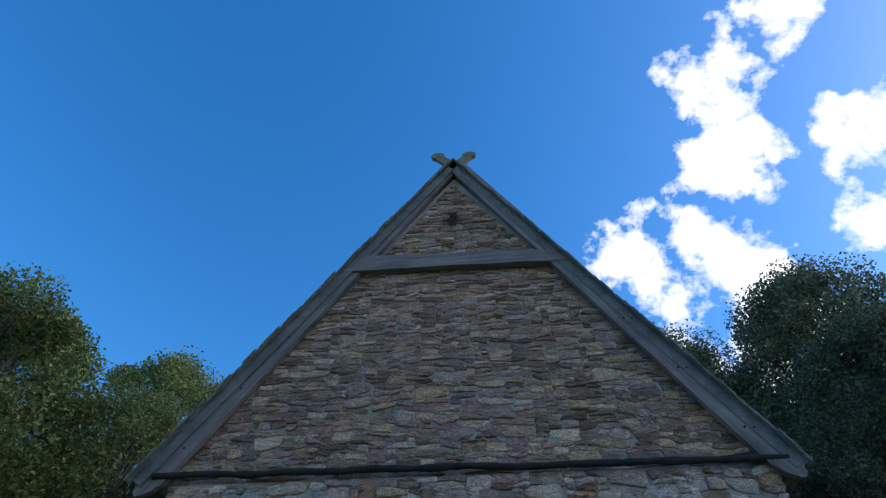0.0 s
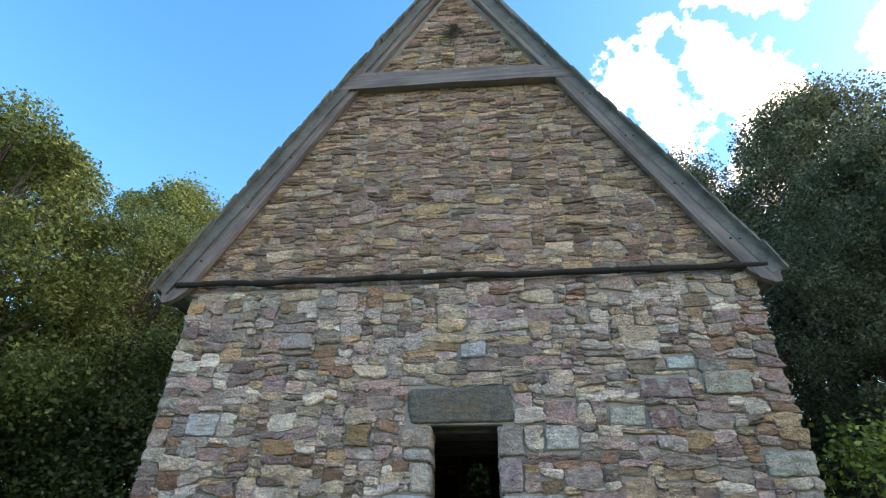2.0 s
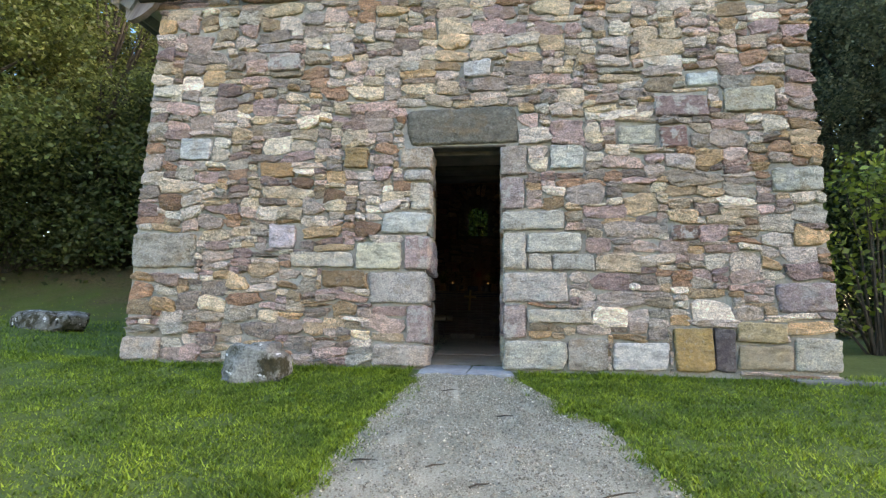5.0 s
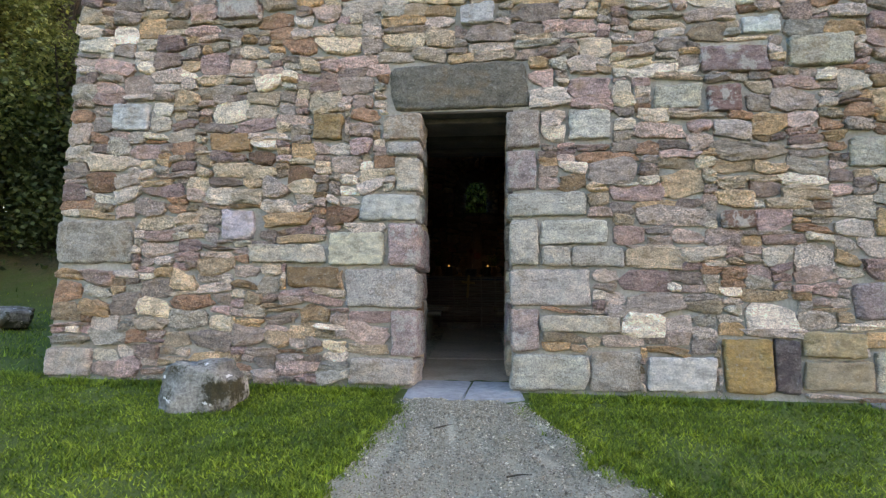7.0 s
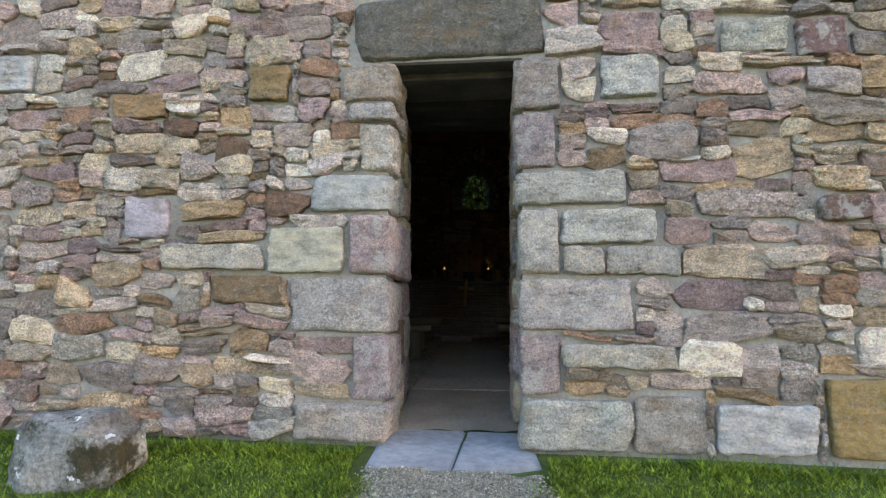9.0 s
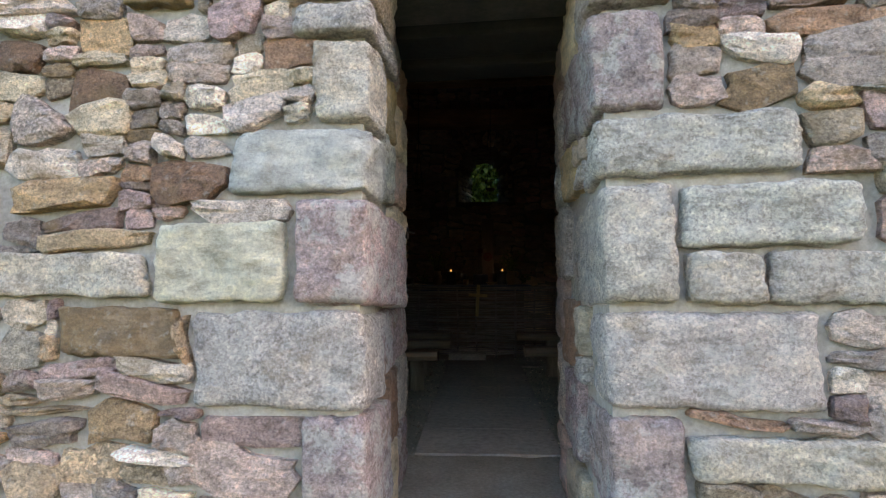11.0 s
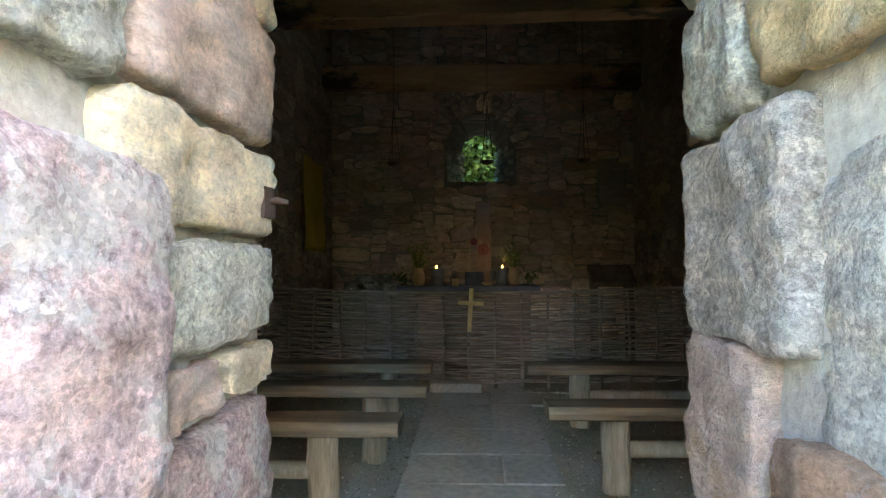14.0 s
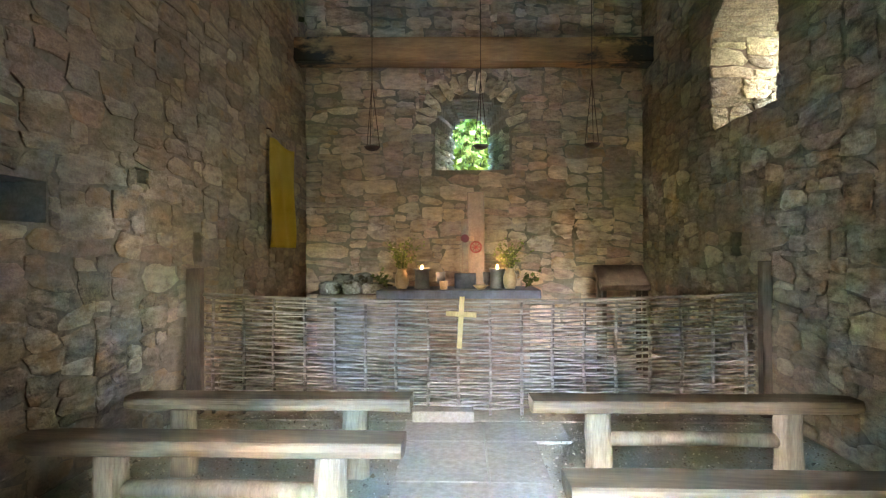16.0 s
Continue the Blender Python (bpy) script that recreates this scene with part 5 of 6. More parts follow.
def build_floor():
    bm = bmesh.new()
    n = 40
    rows = []
    for j in range(n + 1):
        v = -0.15 + (BACK + 0.15) * j / n
        rows.append([bm.verts.new((-HALF - 0.02 + (2 * HALF + 0.04) * k / n, v, -0.015 + 0.012 * noise.noise(Vector((k * 0.7, j * 0.7, 2))))) for k in range(n + 1)])
    for a, c in zip(rows, rows[1:]):
        for k in range(n):
            bm.faces.new((a[k], a[k + 1], c[k + 1], c[k]))
    fl = solid("floor", bm, M_GRAVEL, "grey gravel floor with slate paving along the aisle", "floor", INSIDE, "structure", True)

    def chips(r):
        u = r.choice((-1, 1)) * r.uniform(0.42, 2.4)
        return u, r.uniform(0.2, 4.2)

    scatter_pebbles("loose_gravel", 9000, chips, lambda x, y: 0.0, M_CHIP, 6, 0.012, fl)
    cuts = [-1.045, -0.45, 0.25, 0.82, 1.35, 1.85, 2.32, 2.86, 3.56, 4.02]
    r = random.Random(2)
    for k, (v0, v1) in enumerate(zip(cuts, cuts[1:])):
        split = {5: 0.16, 7: 0.13}.get(k)
        spans = [(-0.44, 0.50)] if not split else [(-0.44, split), (split, 0.50)]
        if k == 8:
            spans = [(-0.48, 0.13), (0.13, 0.75)]
        if k < 2:
            continue
        for u0, u1 in spans:
            bm = bmesh.new()
            z = r.uniform(0.0, 0.006)
            add_box(bm, (u0 + 0.006, v0 + 0.007, -0.04), (u1 - 0.006, v1 - 0.007, z), 0.006)
            part("paving_slab", bm, M_PAVING, fl)
    bm = bmesh.new()
    grid = []
    for j in range(27):
        v = -1.045 + 1.29 * j / 26
        grid.append([bm.verts.new((-0.47 + 0.96 * k / 20, v, -0.004 + 0.012 * noise.noise(Vector((k * 0.35, j * 0.35, 6))))) for k in range(21)])
    for a, c in zip(grid, grid[1:]):
        for k in range(20):
            bm.faces.new((a[k], a[k + 1], c[k + 1], c[k]))
    part("threshold_earth", bm, M_EARTH, fl, "trodden brown earth between the door jambs", smooth=True)
    bm = bmesh.new()
    add_box(bm, (-HALF, 4.05, -0.04), (HALF, BACK, -0.002))
    part("chancel_paving", bm, M_PAVING, fl)
    return fl


build_floor()

# ---- room: benches ----


def bench_mesh(length, seed):
    """A half-log plank: flat on top, waney below, its far end rounded."""
    bm = bmesh.new()
    n = 30
    rings = []
    for k in range(n + 1):
        x = length * k / n
        o = noise.noise(Vector((x * 1.8, seed, 0))) * 0.012 + noise.noise(Vector((x * 7, seed, 0))) * 0.004
        p = noise.noise(Vector((x * 1.8, seed, 5))) * 0.012
        q = noise.noise(Vector((x * 2.6, seed, 9))) * 0.006
        slim = 1.0 - 0.35 * max(0.0, 1 - x / 0.16) ** 2
        y0, y1 = 0.105 - (0.105 - o) * slim, 0.105 + (0.105 + p) * slim
        prof = [(y0, 0.012), (y0 - 0.006, 0.04 + q), (y0 + 0.002, 0.066), (y0 + 0.011, 0.075), (y1 - 0.011, 0.075), (y1 - 0.002, 0.066), (y1, 0.04), (y1 - 0.02, 0.008), (0.11, -0.014 + q), (y0 + 0.02, q)]
        rings.append([bm.verts.new((x + (0.02 * (yy - 0.1) if k == n else 0), yy, zz)) for yy, zz in prof])
    m = len(rings[0])
    for a, c in zip(rings, rings[1:]):
        for j in range(m):
            bm.faces.new((a[j], c[j], c[(j + 1) % m], a[(j + 1) % m]))
    bm.faces.new(rings[0])
    bm.faces.new(rings[-1][::-1])
    bmesh.ops.recalc_face_normals(bm, faces=bm.faces[:])
    return bm


def build_bench(u0, u1, v, top, legs, seed, rail=True):
    t = thing("bench", INSIDE @ Matrix.Translation((u0, v, 0)), "rustic half-log oak bench on round log legs", "bench", "benches in the chapel")
    bm = bench_mesh(u1 - u0, seed)
    if u0 > 0:
        # the sawn end faces the aisle on either side
        bmesh.ops.scale(bm, vec=(-1, 1, 1), verts=bm.verts[:])
        bmesh.ops.translate(bm, vec=(u1 - u0, 0, 0), verts=bm.verts[:])
        bmesh.ops.reverse_faces(bm, faces=bm.faces[:])
    seat = part("seat", bm, M_BENCH, t)
    seat.matrix_basis = Matrix.Translation((0, 0, top - 0.075))
    for k, x in enumerate(legs):
        bm = bmesh.new()
        rr = 0.078
        rings = add_tube(bm, [(x - u0, 0.105, -0.01), (x - u0 + 0.005, 0.105, 0.12), (x - u0 - 0.004, 0.105, 0.26), (x - u0, 0.105, top - 0.068)], [rr * 1.05, rr, rr * 1.01, rr * 0.98], 20)
        # hewn flatter on two sides
        for ring in rings:
            for w in ring:
                w.co.y = 0.105 + max(-0.066, min(0.066, w.co.y - 0.105)) + 0.003 * noise.noise(w.co * 30)
                w.co.x += 0.004 * noise.noise(Vector((w.co.x * 14, w.co.y * 14, seed + k)))
        part("leg", bm, M_LOG, t, smooth=False)
    if rail:
        bm = bmesh.new()
        add_tube(bm, [(legs[0] - u0, 0.105, 0.215), ((legs[0] + legs[1]) / 2 - u0, 0.11, 0.222), (legs[1] - u0, 0.105, 0.212)], [0.043, 0.045, 0.042], 14)
        part("stretcher", bm, M_LOG, t, "pale peeled pole stretcher", smooth=True)
    return t


build_bench(-2.09, -0.335, 2.87, 0.478, (-1.75, -0.68), 1, False)
build_bench(-2.17, -0.30, 2.12, 0.478, (-1.715, -0.647), 2)
build_bench(-2.2, -0.37, 1.35, 0.478, (-1.8, -0.76), 3)
build_bench(0.39, 2.32, 2.895, 0.466, (0.795, 1.92), 4)
build_bench(0.385, 2.3, 1.705, 0.466, (0.76, 1.9), 5)


def screen_top(x):
    return 0.935 + 0.065 * (x / 2.3) ** 2


def build_fence():
    t = thing("wattle_screen", INSIDE @ Matrix.Translation((0.065, 4.2, 0)), "woven hazel wattle screen across the chapel", "screen")
    r = random.Random(14)
    u0, u1 = -2.30, 2.31
    n = 17
    xs = [u0 + 0.10 + (u1 - u0 - 0.20) * k / n for k in range(n + 1)]
    for x in xs:
        bm = bmesh.new()
        dx = r.uniform(-0.014, 0.014)
        top = screen_top(x) + r.uniform(-0.015, 0.025)
        add_tube(bm, [(x, 0, 0.0), (x + dx, 0, 0.5), (x - dx * 0.5, 0, top)], [0.015, 0.014, 0.012], 7)
        part("stake", bm, M_WATTLE, t, smooth=True)
    pitch = (xs[-1] - xs[0]) / n
    rows = 33
    for k in range(rows):
        g = k / (rows - 1)
        phase = k % 2
        steps = n * 6
        wander, seed = r.uniform(-0.006, 0.006), r.uniform(0, 100)
        first, last = r.choice((0, 0, 0, 3)), steps - r.choice((0, 0, 0, 4))
        thick = r.uniform(0.0075, 0.0112)
        pts, radii = [], []
        for s in range(first, last + 1):
            x = xs[0] - 0.07 + (xs[-1] - xs[0] + 0.14) * s / steps
            f = (x - xs[0]) / pitch
            y = 0.021 * math.cos(math.pi * (f + phase))
            low = 0.055 + 0.05 * (x / 2.3) ** 2
            z = low + (screen_top(x) - 0.02 - low) * g + wander
            z += 0.014 * noise.noise(Vector((x * 1.3, seed, 0))) + 0.008 * noise.noise(Vector((x * 4.0, seed, 4)))
            pts.append((x, y, z))
            radii.append(thick * (1 + 0.25 * noise.noise(Vector((x * 1.1, seed, 8))) + 0.12 * noise.noise(Vector((x * 9, seed, 8)))))
        bm = bmesh.new()
        add_tube(bm, pts, radii, 6)
        part("rod", bm, M_WATTLE, t, smooth=True)
    for x0, x1 in ((-2.28, -1.05), (-1.2, 0.9), (0.8, 2.3)):
        bm = bmesh.new()
        pts = [(x0 + (x1 - x0) * k / 12, -0.012, screen_top(x0 + (x1 - x0) * k / 12) + 0.006 + 0.008 * noise.noise(Vector((k * 0.4, x0, 2)))) for k in range(13)]
        add_tube(bm, pts, [0.017 - 0.0006 * k for k in range(13)], 8)
        part("top_rod", bm, M_WATTLE, t, "thicker binding rod along the top", smooth=True)
    for u, half, top in ((-2.30, 0.062, 1.228), (2.475, 0.072, 1.268)):
        p = thing("screen_post", INSIDE @ Matrix.Translation((u, 4.2, 0)), "dark squared oak post beside the wattle screen", "post", "posts of the screen")
        bm = bmesh.new()
        add_box(bm, (-half, -0.03, -0.02), (half, 0.05, top), 0.008)
        for v in bm.verts:
            v.co += Vector((0.004 * noise.noise(v.co * 3), 0.004 * noise.noise(v.co * 3 + Vector((5, 0, 0))), 0.006 * noise.noise(v.co * 20)))
        part("shaft", bm, M_POST, p)
    return t


build_fence()


def build_small_cross():
    t = thing("wooden_cross", INSIDE @ Matrix.Translation((-0.055, 4.155, 0.56)) @ Matrix.Rotation(radians(3.5), 4, "Y"), "plain pale pine cross hung on the wattle screen", "cross")
    bm = bmesh.new()
    add_box(bm, (-0.021, -0.012, 0), (0.021, 0.012, 0.425), 0.003)
    part("upright", bm, M_CROSSWOOD, t)
    bm = bmesh.new()
    add_box(bm, (-0.125, -0.022, 0.262), (0.125, -0.008, 0.302), 0.003)
    part("crossbar", bm, M_CROSSWOOD, t)


build_small_cross()


def build_step():
    bm = bmesh.new()
    add_box(bm, (-0.43, 3.98, -0.02), (0.06, 4.14, 0.09), 0.015)
    solid("stone_step", bm, M_MORTAR, "low grey stone block under the wattle screen", "step", INSIDE)


build_step()

# ---- room: altar and its furnishings ----


def build_altar():
    t = thing("altar", INSIDE @ Matrix.Translation((-0.075, 5.4, 0)), "stone altar with a slate top", "altar")
    bm = bmesh.new()
    add_box(bm, (-0.87, 0, 0.86), (0.87, 0.72, 0.95), 0.012)
    part("top_slab", bm, M_SLATE, t)
    bm = bmesh.new()
    add_box(bm, (-0.76, 0.08, -0.01), (0.76, 0.66, 0.86), 0.02)
    part("base", bm, M_SLAB, t)


build_altar()
ALTAR_Z = 0.95


def leaves_mesh(points, size, seed, material, name, spread=1.0):
    r = random.Random(seed)
    vs, fs = [], []
    for p in points:
        a, tilt = r.uniform(0, 6.28), r.uniform(-0.9, 0.9)
        s = size * r.uniform(0.6, 1.3)
        d = Vector((math.cos(a) * math.cos(tilt), math.sin(a) * math.cos(tilt), math.sin(tilt)))
        side = d.cross(Vector((r.uniform(-1, 1), r.uniform(-1, 1), r.uniform(-1, 1)))).normalized() * s * 0.32
        b2 = len(vs)
        p = Vector(p)
        vs += [p - d * s * 0.5, p + side, p + d * s * 0.5, p - side]
        fs.append((b2, b2 + 1, b2 + 2, b2 + 3))
    me = bpy.data.meshes.new(name)
    me.from_pydata([tuple(v) for v in vs], [], fs)
    me.materials.append(material)
    return me


def build_jug(u, v, seed, handle):
    t = thing("flower_jug", INSIDE @ Matrix.Translation((u, v, ALTAR_Z)), "tan glazed pottery jug holding sprigs of wild flowers", "jug", "jugs on the altar")
    bm = bmesh.new()
    add_lathe(bm, [(0.05, 0), (0.068, 0.03), (0.078, 0.09), (0.07, 0.15), (0.052, 0.185), (0.048, 0.20), (0.055, 0.225), (0.048, 0.222), (0.04, 0.19), (0.04, 0.12)], 24)
    part("body", bm, M_CLAY, t, smooth=True)
    if handle:
        bm = bmesh.new()
        add_tube(bm, [(0.05, 0, 0.205), (0.09, 0, 0.215), (0.115, 0, 0.18), (0.11, 0, 0.14), (0.075, 0, 0.11)], 0.011, 8)
        part("handle", bm, M_CLAY, t, smooth=True)
    r = random.Random(seed)
    bm = bmesh.new()
    tips = []
    for k in range(24):
        a, l = r.uniform(0, 6.28), r.uniform(0.18, 0.42)
        out = r.uniform(0.1, 0.82)
        end = Vector((math.cos(a) * out * l, math.sin(a) * out * l * 0.7, 0.2 + l * math.sqrt(1 - min(0.8, out * out))))
        mid = Vector((end.x * 0.4, end.y * 0.4, 0.2 + (end.z - 0.2) * 0.6))
        add_tube(bm, [(0.01 * math.cos(a), 0.01 * math.sin(a), 0.1), mid, end], [0.003, 0.0025, 0.0015], 4)
        for q in range(14):
            f = r.uniform(0.2, 1.05)
            base = mid.lerp(end, (f - 0.5) * 2) if f > 0.5 else Vector((0, 0, 0.2)).lerp(mid, f * 2)
            tips.append(base + Vector((r.gauss(0, 0.02), r.gauss(0, 0.02), r.gauss(0, 0.02))))
    part("stem", bm, M_LEAF_DARK, t)
    ob = new("leaves", leaves_mesh(tips, 0.035, seed, M_LEAF_OAK, "leaves"))
    ob.parent = t
    blooms = [p + Vector((0, 0, 0.02)) for p in tips if p.z > 0.36][:26]
    ob = tagged(new("blossoms", leaves_mesh(blooms, 0.022, seed + 1, M_BLOOM, "blossoms")), "small cream blossoms")
    ob.parent = t


M_BLOOM = two_scale("cream_petal", (0.6, 0.52, 0.3), (0.8, 0.75, 0.55), 9.0, 0.7, 0.1, 0.001)
build_jug(-0.70, 5.66, 41, False)
build_jug(0.49, 5.66, 47, True)


def glow_material(name, colour, strength):
    m, nt, b = base_material(name, 0.5)
    b.inputs["Base Color"].default_value = (*colour, 1)
    b.inputs["Emission Color"].default_value = (*colour, 1)
    b.inputs["Emission Strength"].default_value = strength
    return m


M_FLAME = glow_material("candle_glow", (1.0, 0.62, 0.22), 0.35)
M_MELT = glow_material("glowing_wax", (1.0, 0.72, 0.38), 0.05)
M_WAX = two_scale("candle_wax", (0.75, 0.62, 0.42), (0.85, 0.75, 0.55), 9.0, 0.5, 0.1, 0.001)


def build_candle_pot(u, v, tall):
    t = thing("candle_pot", INSIDE @ Matrix.Translation((u, v, ALTAR_Z)), "grey stoneware candle holder with a lit candle", "candle holder", "candle holders on the altar")
    bm = bmesh.new()
    add_lathe(bm, [(0.084, 0), (0.086, 0.012), (0.08, 0.06), (0.077, 0.13), (0.079, 0.19), (0.093, 0.212), (0.089, 0.22), (0.078, 0.212), (0.07, 0.19), (0.066, 0.1)], 24)
    part("pot", bm, M_GREYPOT, t, smooth=True)
    bm = bmesh.new()
    add_lathe(bm, [(0.062, 0.1), (0.068, 0.196), (0.03, 0.2), (0.006, 0.197)], 18)
    candle = part("candle", bm, M_WAX, t, smooth=True)
    bm = bmesh.new()
    add_lathe(bm, [(0.068, 0.198), (0.066, 0.206), (0.02, 0.207)], 18)
    part("melted_wax", bm, M_MELT, candle, "glowing melted wax", smooth=True)
    bm = bmesh.new()
    add_lathe(bm, [(0.004, 0.2), (0.016, 0.214), (0.012, 0.235), (0.003, 0.262)], 10)
    part("flame", bm, M_FLAME, candle, smooth=True)
    lamp = bpy.data.lights.new("candle", "POINT")
    lamp.energy, lamp.color, lamp.shadow_soft_size = 0.014, (1.0, 0.62, 0.3), 0.02
    lo = new("candle_light", lamp)
    lo.matrix_world = INSIDE @ Matrix.Translation((u, v - 0.0, ALTAR_Z + 0.30))


build_candle_pot(-0.48, 5.72, 0)
build_candle_pot(0.355, 5.72, 0)


def build_altar_small():
    for u, v, name, prof, mat, label, cat in (
            (-0.27, 5.70, "goblet", [(0.04, 0), (0.042, 0.006), (0.014, 0.02), (0.014, 0.05), (0.046, 0.07), (0.052, 0.185), (0.047, 0.183), (0.03, 0.09)], M_GREYPOT, "dark glazed pottery goblet on the altar", "goblet"),
            (0.235, 5.70, "goblet", [(0.034, 0), (0.036, 0.006), (0.012, 0.02), (0.012, 0.05), (0.038, 0.07), (0.042, 0.18), (0.038, 0.178), (0.026, 0.09)], M_GREYPOT, "dark glazed pottery goblet on the altar", "goblet"),
            (-0.235, 5.56, "beaker", [(0.034, 0), (0.04, 0.004), (0.046, 0.09), (0.042, 0.09), (0.036, 0.02)], M_CLAY, "small tan pottery beaker on the altar", "beaker"),
            (0.165, 5.55, "bowl", [(0.03, 0), (0.04, 0.006), (0.085, 0.045), (0.08, 0.046), (0.035, 0.014)], M_CLAY, "shallow tan pottery bowl on the altar", "bowl")):
        bm = bmesh.new()
        add_lathe(bm, prof, 20)
        solid(name, bm, mat, label, cat, INSIDE @ Matrix.Translation((u, v, ALTAR_Z)), smooth=True)
    t = thing("stone_socket", INSIDE @ Matrix.Translation((0.0, 5.72, ALTAR_Z)), "dark carved stone block holding an upright cross", "stone block")
    bm = bmesh.new()
    add_box(bm, (-0.12, -0.07, 0), (0.12, 0.07, 0.17), 0.012)
    part("block", bm, M_BLUESTONE, t)
    t = thing("standing_cross", INSIDE @ Matrix.Translation((0.0, 5.72, ALTAR_Z + 0.17)), "painted wooden cross standing in a stone block", "cross")
    bm = bmesh.new()
    add_box(bm, (-0.04, -0.02, 0), (0.04, 0.02, 0.60), 0.006)
    part("upright", bm, M_CARVED, t)
    bm = bmesh.new()
    add_box(bm, (-0.10, -0.026, 0.355), (0.10, 0.014, 0.41), 0.006)
    part("crossbar", bm, M_CARVED, t)
    bm = bmesh.new()
    add_lathe(bm, [(0.045, 0), (0.045, 0.012), (0.026, 0.012)], 20)
    ob = part("boss", bm, M_RED, t, "dark red carved boss")
    ob.matrix_basis = Matrix.Translation((0, -0.027, 0.383)) @ Matrix.Rotation(radians(90), 4, "X")
    t = thing("cross_slab", INSIDE @ Matrix.Translation((0.125, 6.0, ALTAR_Z)), "tall pinkish stone slab with a red wheel sign", "stone slab")
    bm = bmesh.new()
    add_box(bm, (-0.10, -0.035, 0), (0.10, 0.035, 1.10), 0.012)
    part("slab", bm, M_SLAB, t)
    bm = bmesh.new()
    n = 28
    add_tube(bm, [(0.062 * math.cos(6.2832 * k / n), -0.038, 0.46 + 0.062 * math.sin(6.2832 * k / n)) for k in range(n + 1)], 0.009, 6)
    for k in range(4):
        a = math.pi * k / 4
        add_tube(bm, [(-0.06 * math.cos(a), -0.038, 0.46 - 0.06 * math.sin(a)), (0.06 * math.cos(a), -0.038, 0.46 + 0.06 * math.sin(a))], 0.006, 5)
    part("wheel_sign", bm, M_RED, t, "red painted wheel", smooth=True)


build_altar_small()


def build_trailing():
    r = random.Random(19)
    for u0, du in ((-0.86, -1), (0.66, 1)):
        pts = []
        bm = bmesh.new()
        for k in range(7):
            a = r.uniform(-0.6, 0.6)
            end = Vector((du * r.uniform(0.0, 0.16), r.uniform(-0.12, 0.05), r.uniform(0.02, 0.16)))
            add_tube(bm, [(0, 0.05, 0.01), end * 0.5 + Vector((0, 0, 0.04)), end], [0.003, 0.0025, 0.002], 4)
            pts += [end * f + Vector((r.gauss(0, 0.02), r.gauss(0, 0.02), 0.02 + abs(r.gauss(0, 0.02)))) for f in (0.3, 0.5, 0.7, 0.85, 1.0, 1.05)]
        t = thing("ivy_sprig", INSIDE @ Matrix.Translation((u0, 5.62, ALTAR_Z)), "dark green ivy sprig lying on the altar", "sprig", "sprigs on the altar")
        part("stem", bm, M_LEAF_DARK, t)
        ob = new("leaves", leaves_mesh(pts, 0.06, 5, M_LEAF_DARK, "leaves"))
        ob.parent = t


build_trailing()


def build_lamp(u, v, z):
    t = thing("hanging_lamp", INSIDE @ Matrix.Translation((u, v, z)), "small dark metal dish lamp on thin chains", "hanging lamp", "hanging lamps before the altar")
    bm = bmesh.new()
    add_lathe(bm, [(0.02, 0.0), (0.06, 0.012), (0.085, 0.045), (0.078, 0.046), (0.05, 0.02)], 20)
    part("dish", bm, M_IRON, t, smooth=True)
    for k in range(3):
        a = 2.1 * k + 0.4
        bm = bmesh.new()
        add_tube(bm, [(0.08 * math.cos(a), 0.08 * math.sin(a), 0.044), (0, 0, 0.72)], 0.004, 5)
        part("chain", bm, M_IRON, t)
    bm = bmesh.new()
    add_tube(bm, [(0, 0, 0.72), (0.003, 0, 1.2), (0, 0, 5.9 - z)], 0.004, 5)
    part("cord", bm, M_IRON, t)


for lu in (-0.97, 0.17, 1.32):
    build_lamp(lu, 5.35, 2.42)


def build_banner():
    t = thing("banner", INSIDE @ Matrix.Translation((-2.245, 5.87, 1.42)) @ Matrix.Rotation(radians(-1.9), 4, "Z"), "yellow cloth banner hanging against the stone wall", "banner")
    bm = bmesh.new()
    rows = []
    for j in range(19):
        z = 1.27 * j / 18
        rows.append([])
        for k in range(13):
            y = 0.83 * k / 12
            rows[-1].append(bm.verts.new((0.022 * math.sin(k * 1.1 + 0.3 * j) * (1.2 - j / 18), y, z - 0.03 * (k / 12) * (j / 18) ** 3 + 0.02 * math.sin(k * 0.6) * (j / 18))))
    for a, c in zip(rows, rows[1:]):
        for k in range(12):
            bm.faces.new((a[k], a[k + 1], c[k + 1], c[k]))
    bmesh.ops.solidify(bm, geom=bm.faces[:], thickness=0.004)
    part("cloth", bm, M_CLOTH, t, smooth=True)
    bm = bmesh.new()
    add_tube(bm, [(-0.12, 0.02, 1.40), (0.0, 0.02, 1.37), (0.02, 0.02, 1.33)], 0.008, 6)
    part("hook", bm, M_IRON, t)


build_banner()


def build_lectern():
    t = thing("lectern", INSIDE @ Matrix.Translation((1.72, 5.75, 0)), "dark wooden lectern with a sloping top", "lectern")
    slope = Matrix.Translation((0, 0, 1.06)) @ Matrix.Rotation(radians(36), 4, "X")
    bm = bmesh.new()
    add_box(bm, (-0.27, -0.2, -0.02), (0.27, 0.2, 0.03), 0.006, slope)
    top = part("top", bm, M_POST, t)
    for x in (-0.22, 0.22):
        for y, h in ((-0.11, 0.96), (0.11, 1.12)):
            bm = bmesh.new()
            add_box(bm, (x - 0.025, y - 0.025, -0.01), (x + 0.025, y + 0.025, h), 0.005)
            part("leg", bm, M_POST, t)
    bm = bmesh.new()
    add_box(bm, (-0.26, -0.2, 0.028), (0.26, -0.17, 0.06), 0.005, slope)
    part("ledge", bm, M_POST, top)


build_lectern()


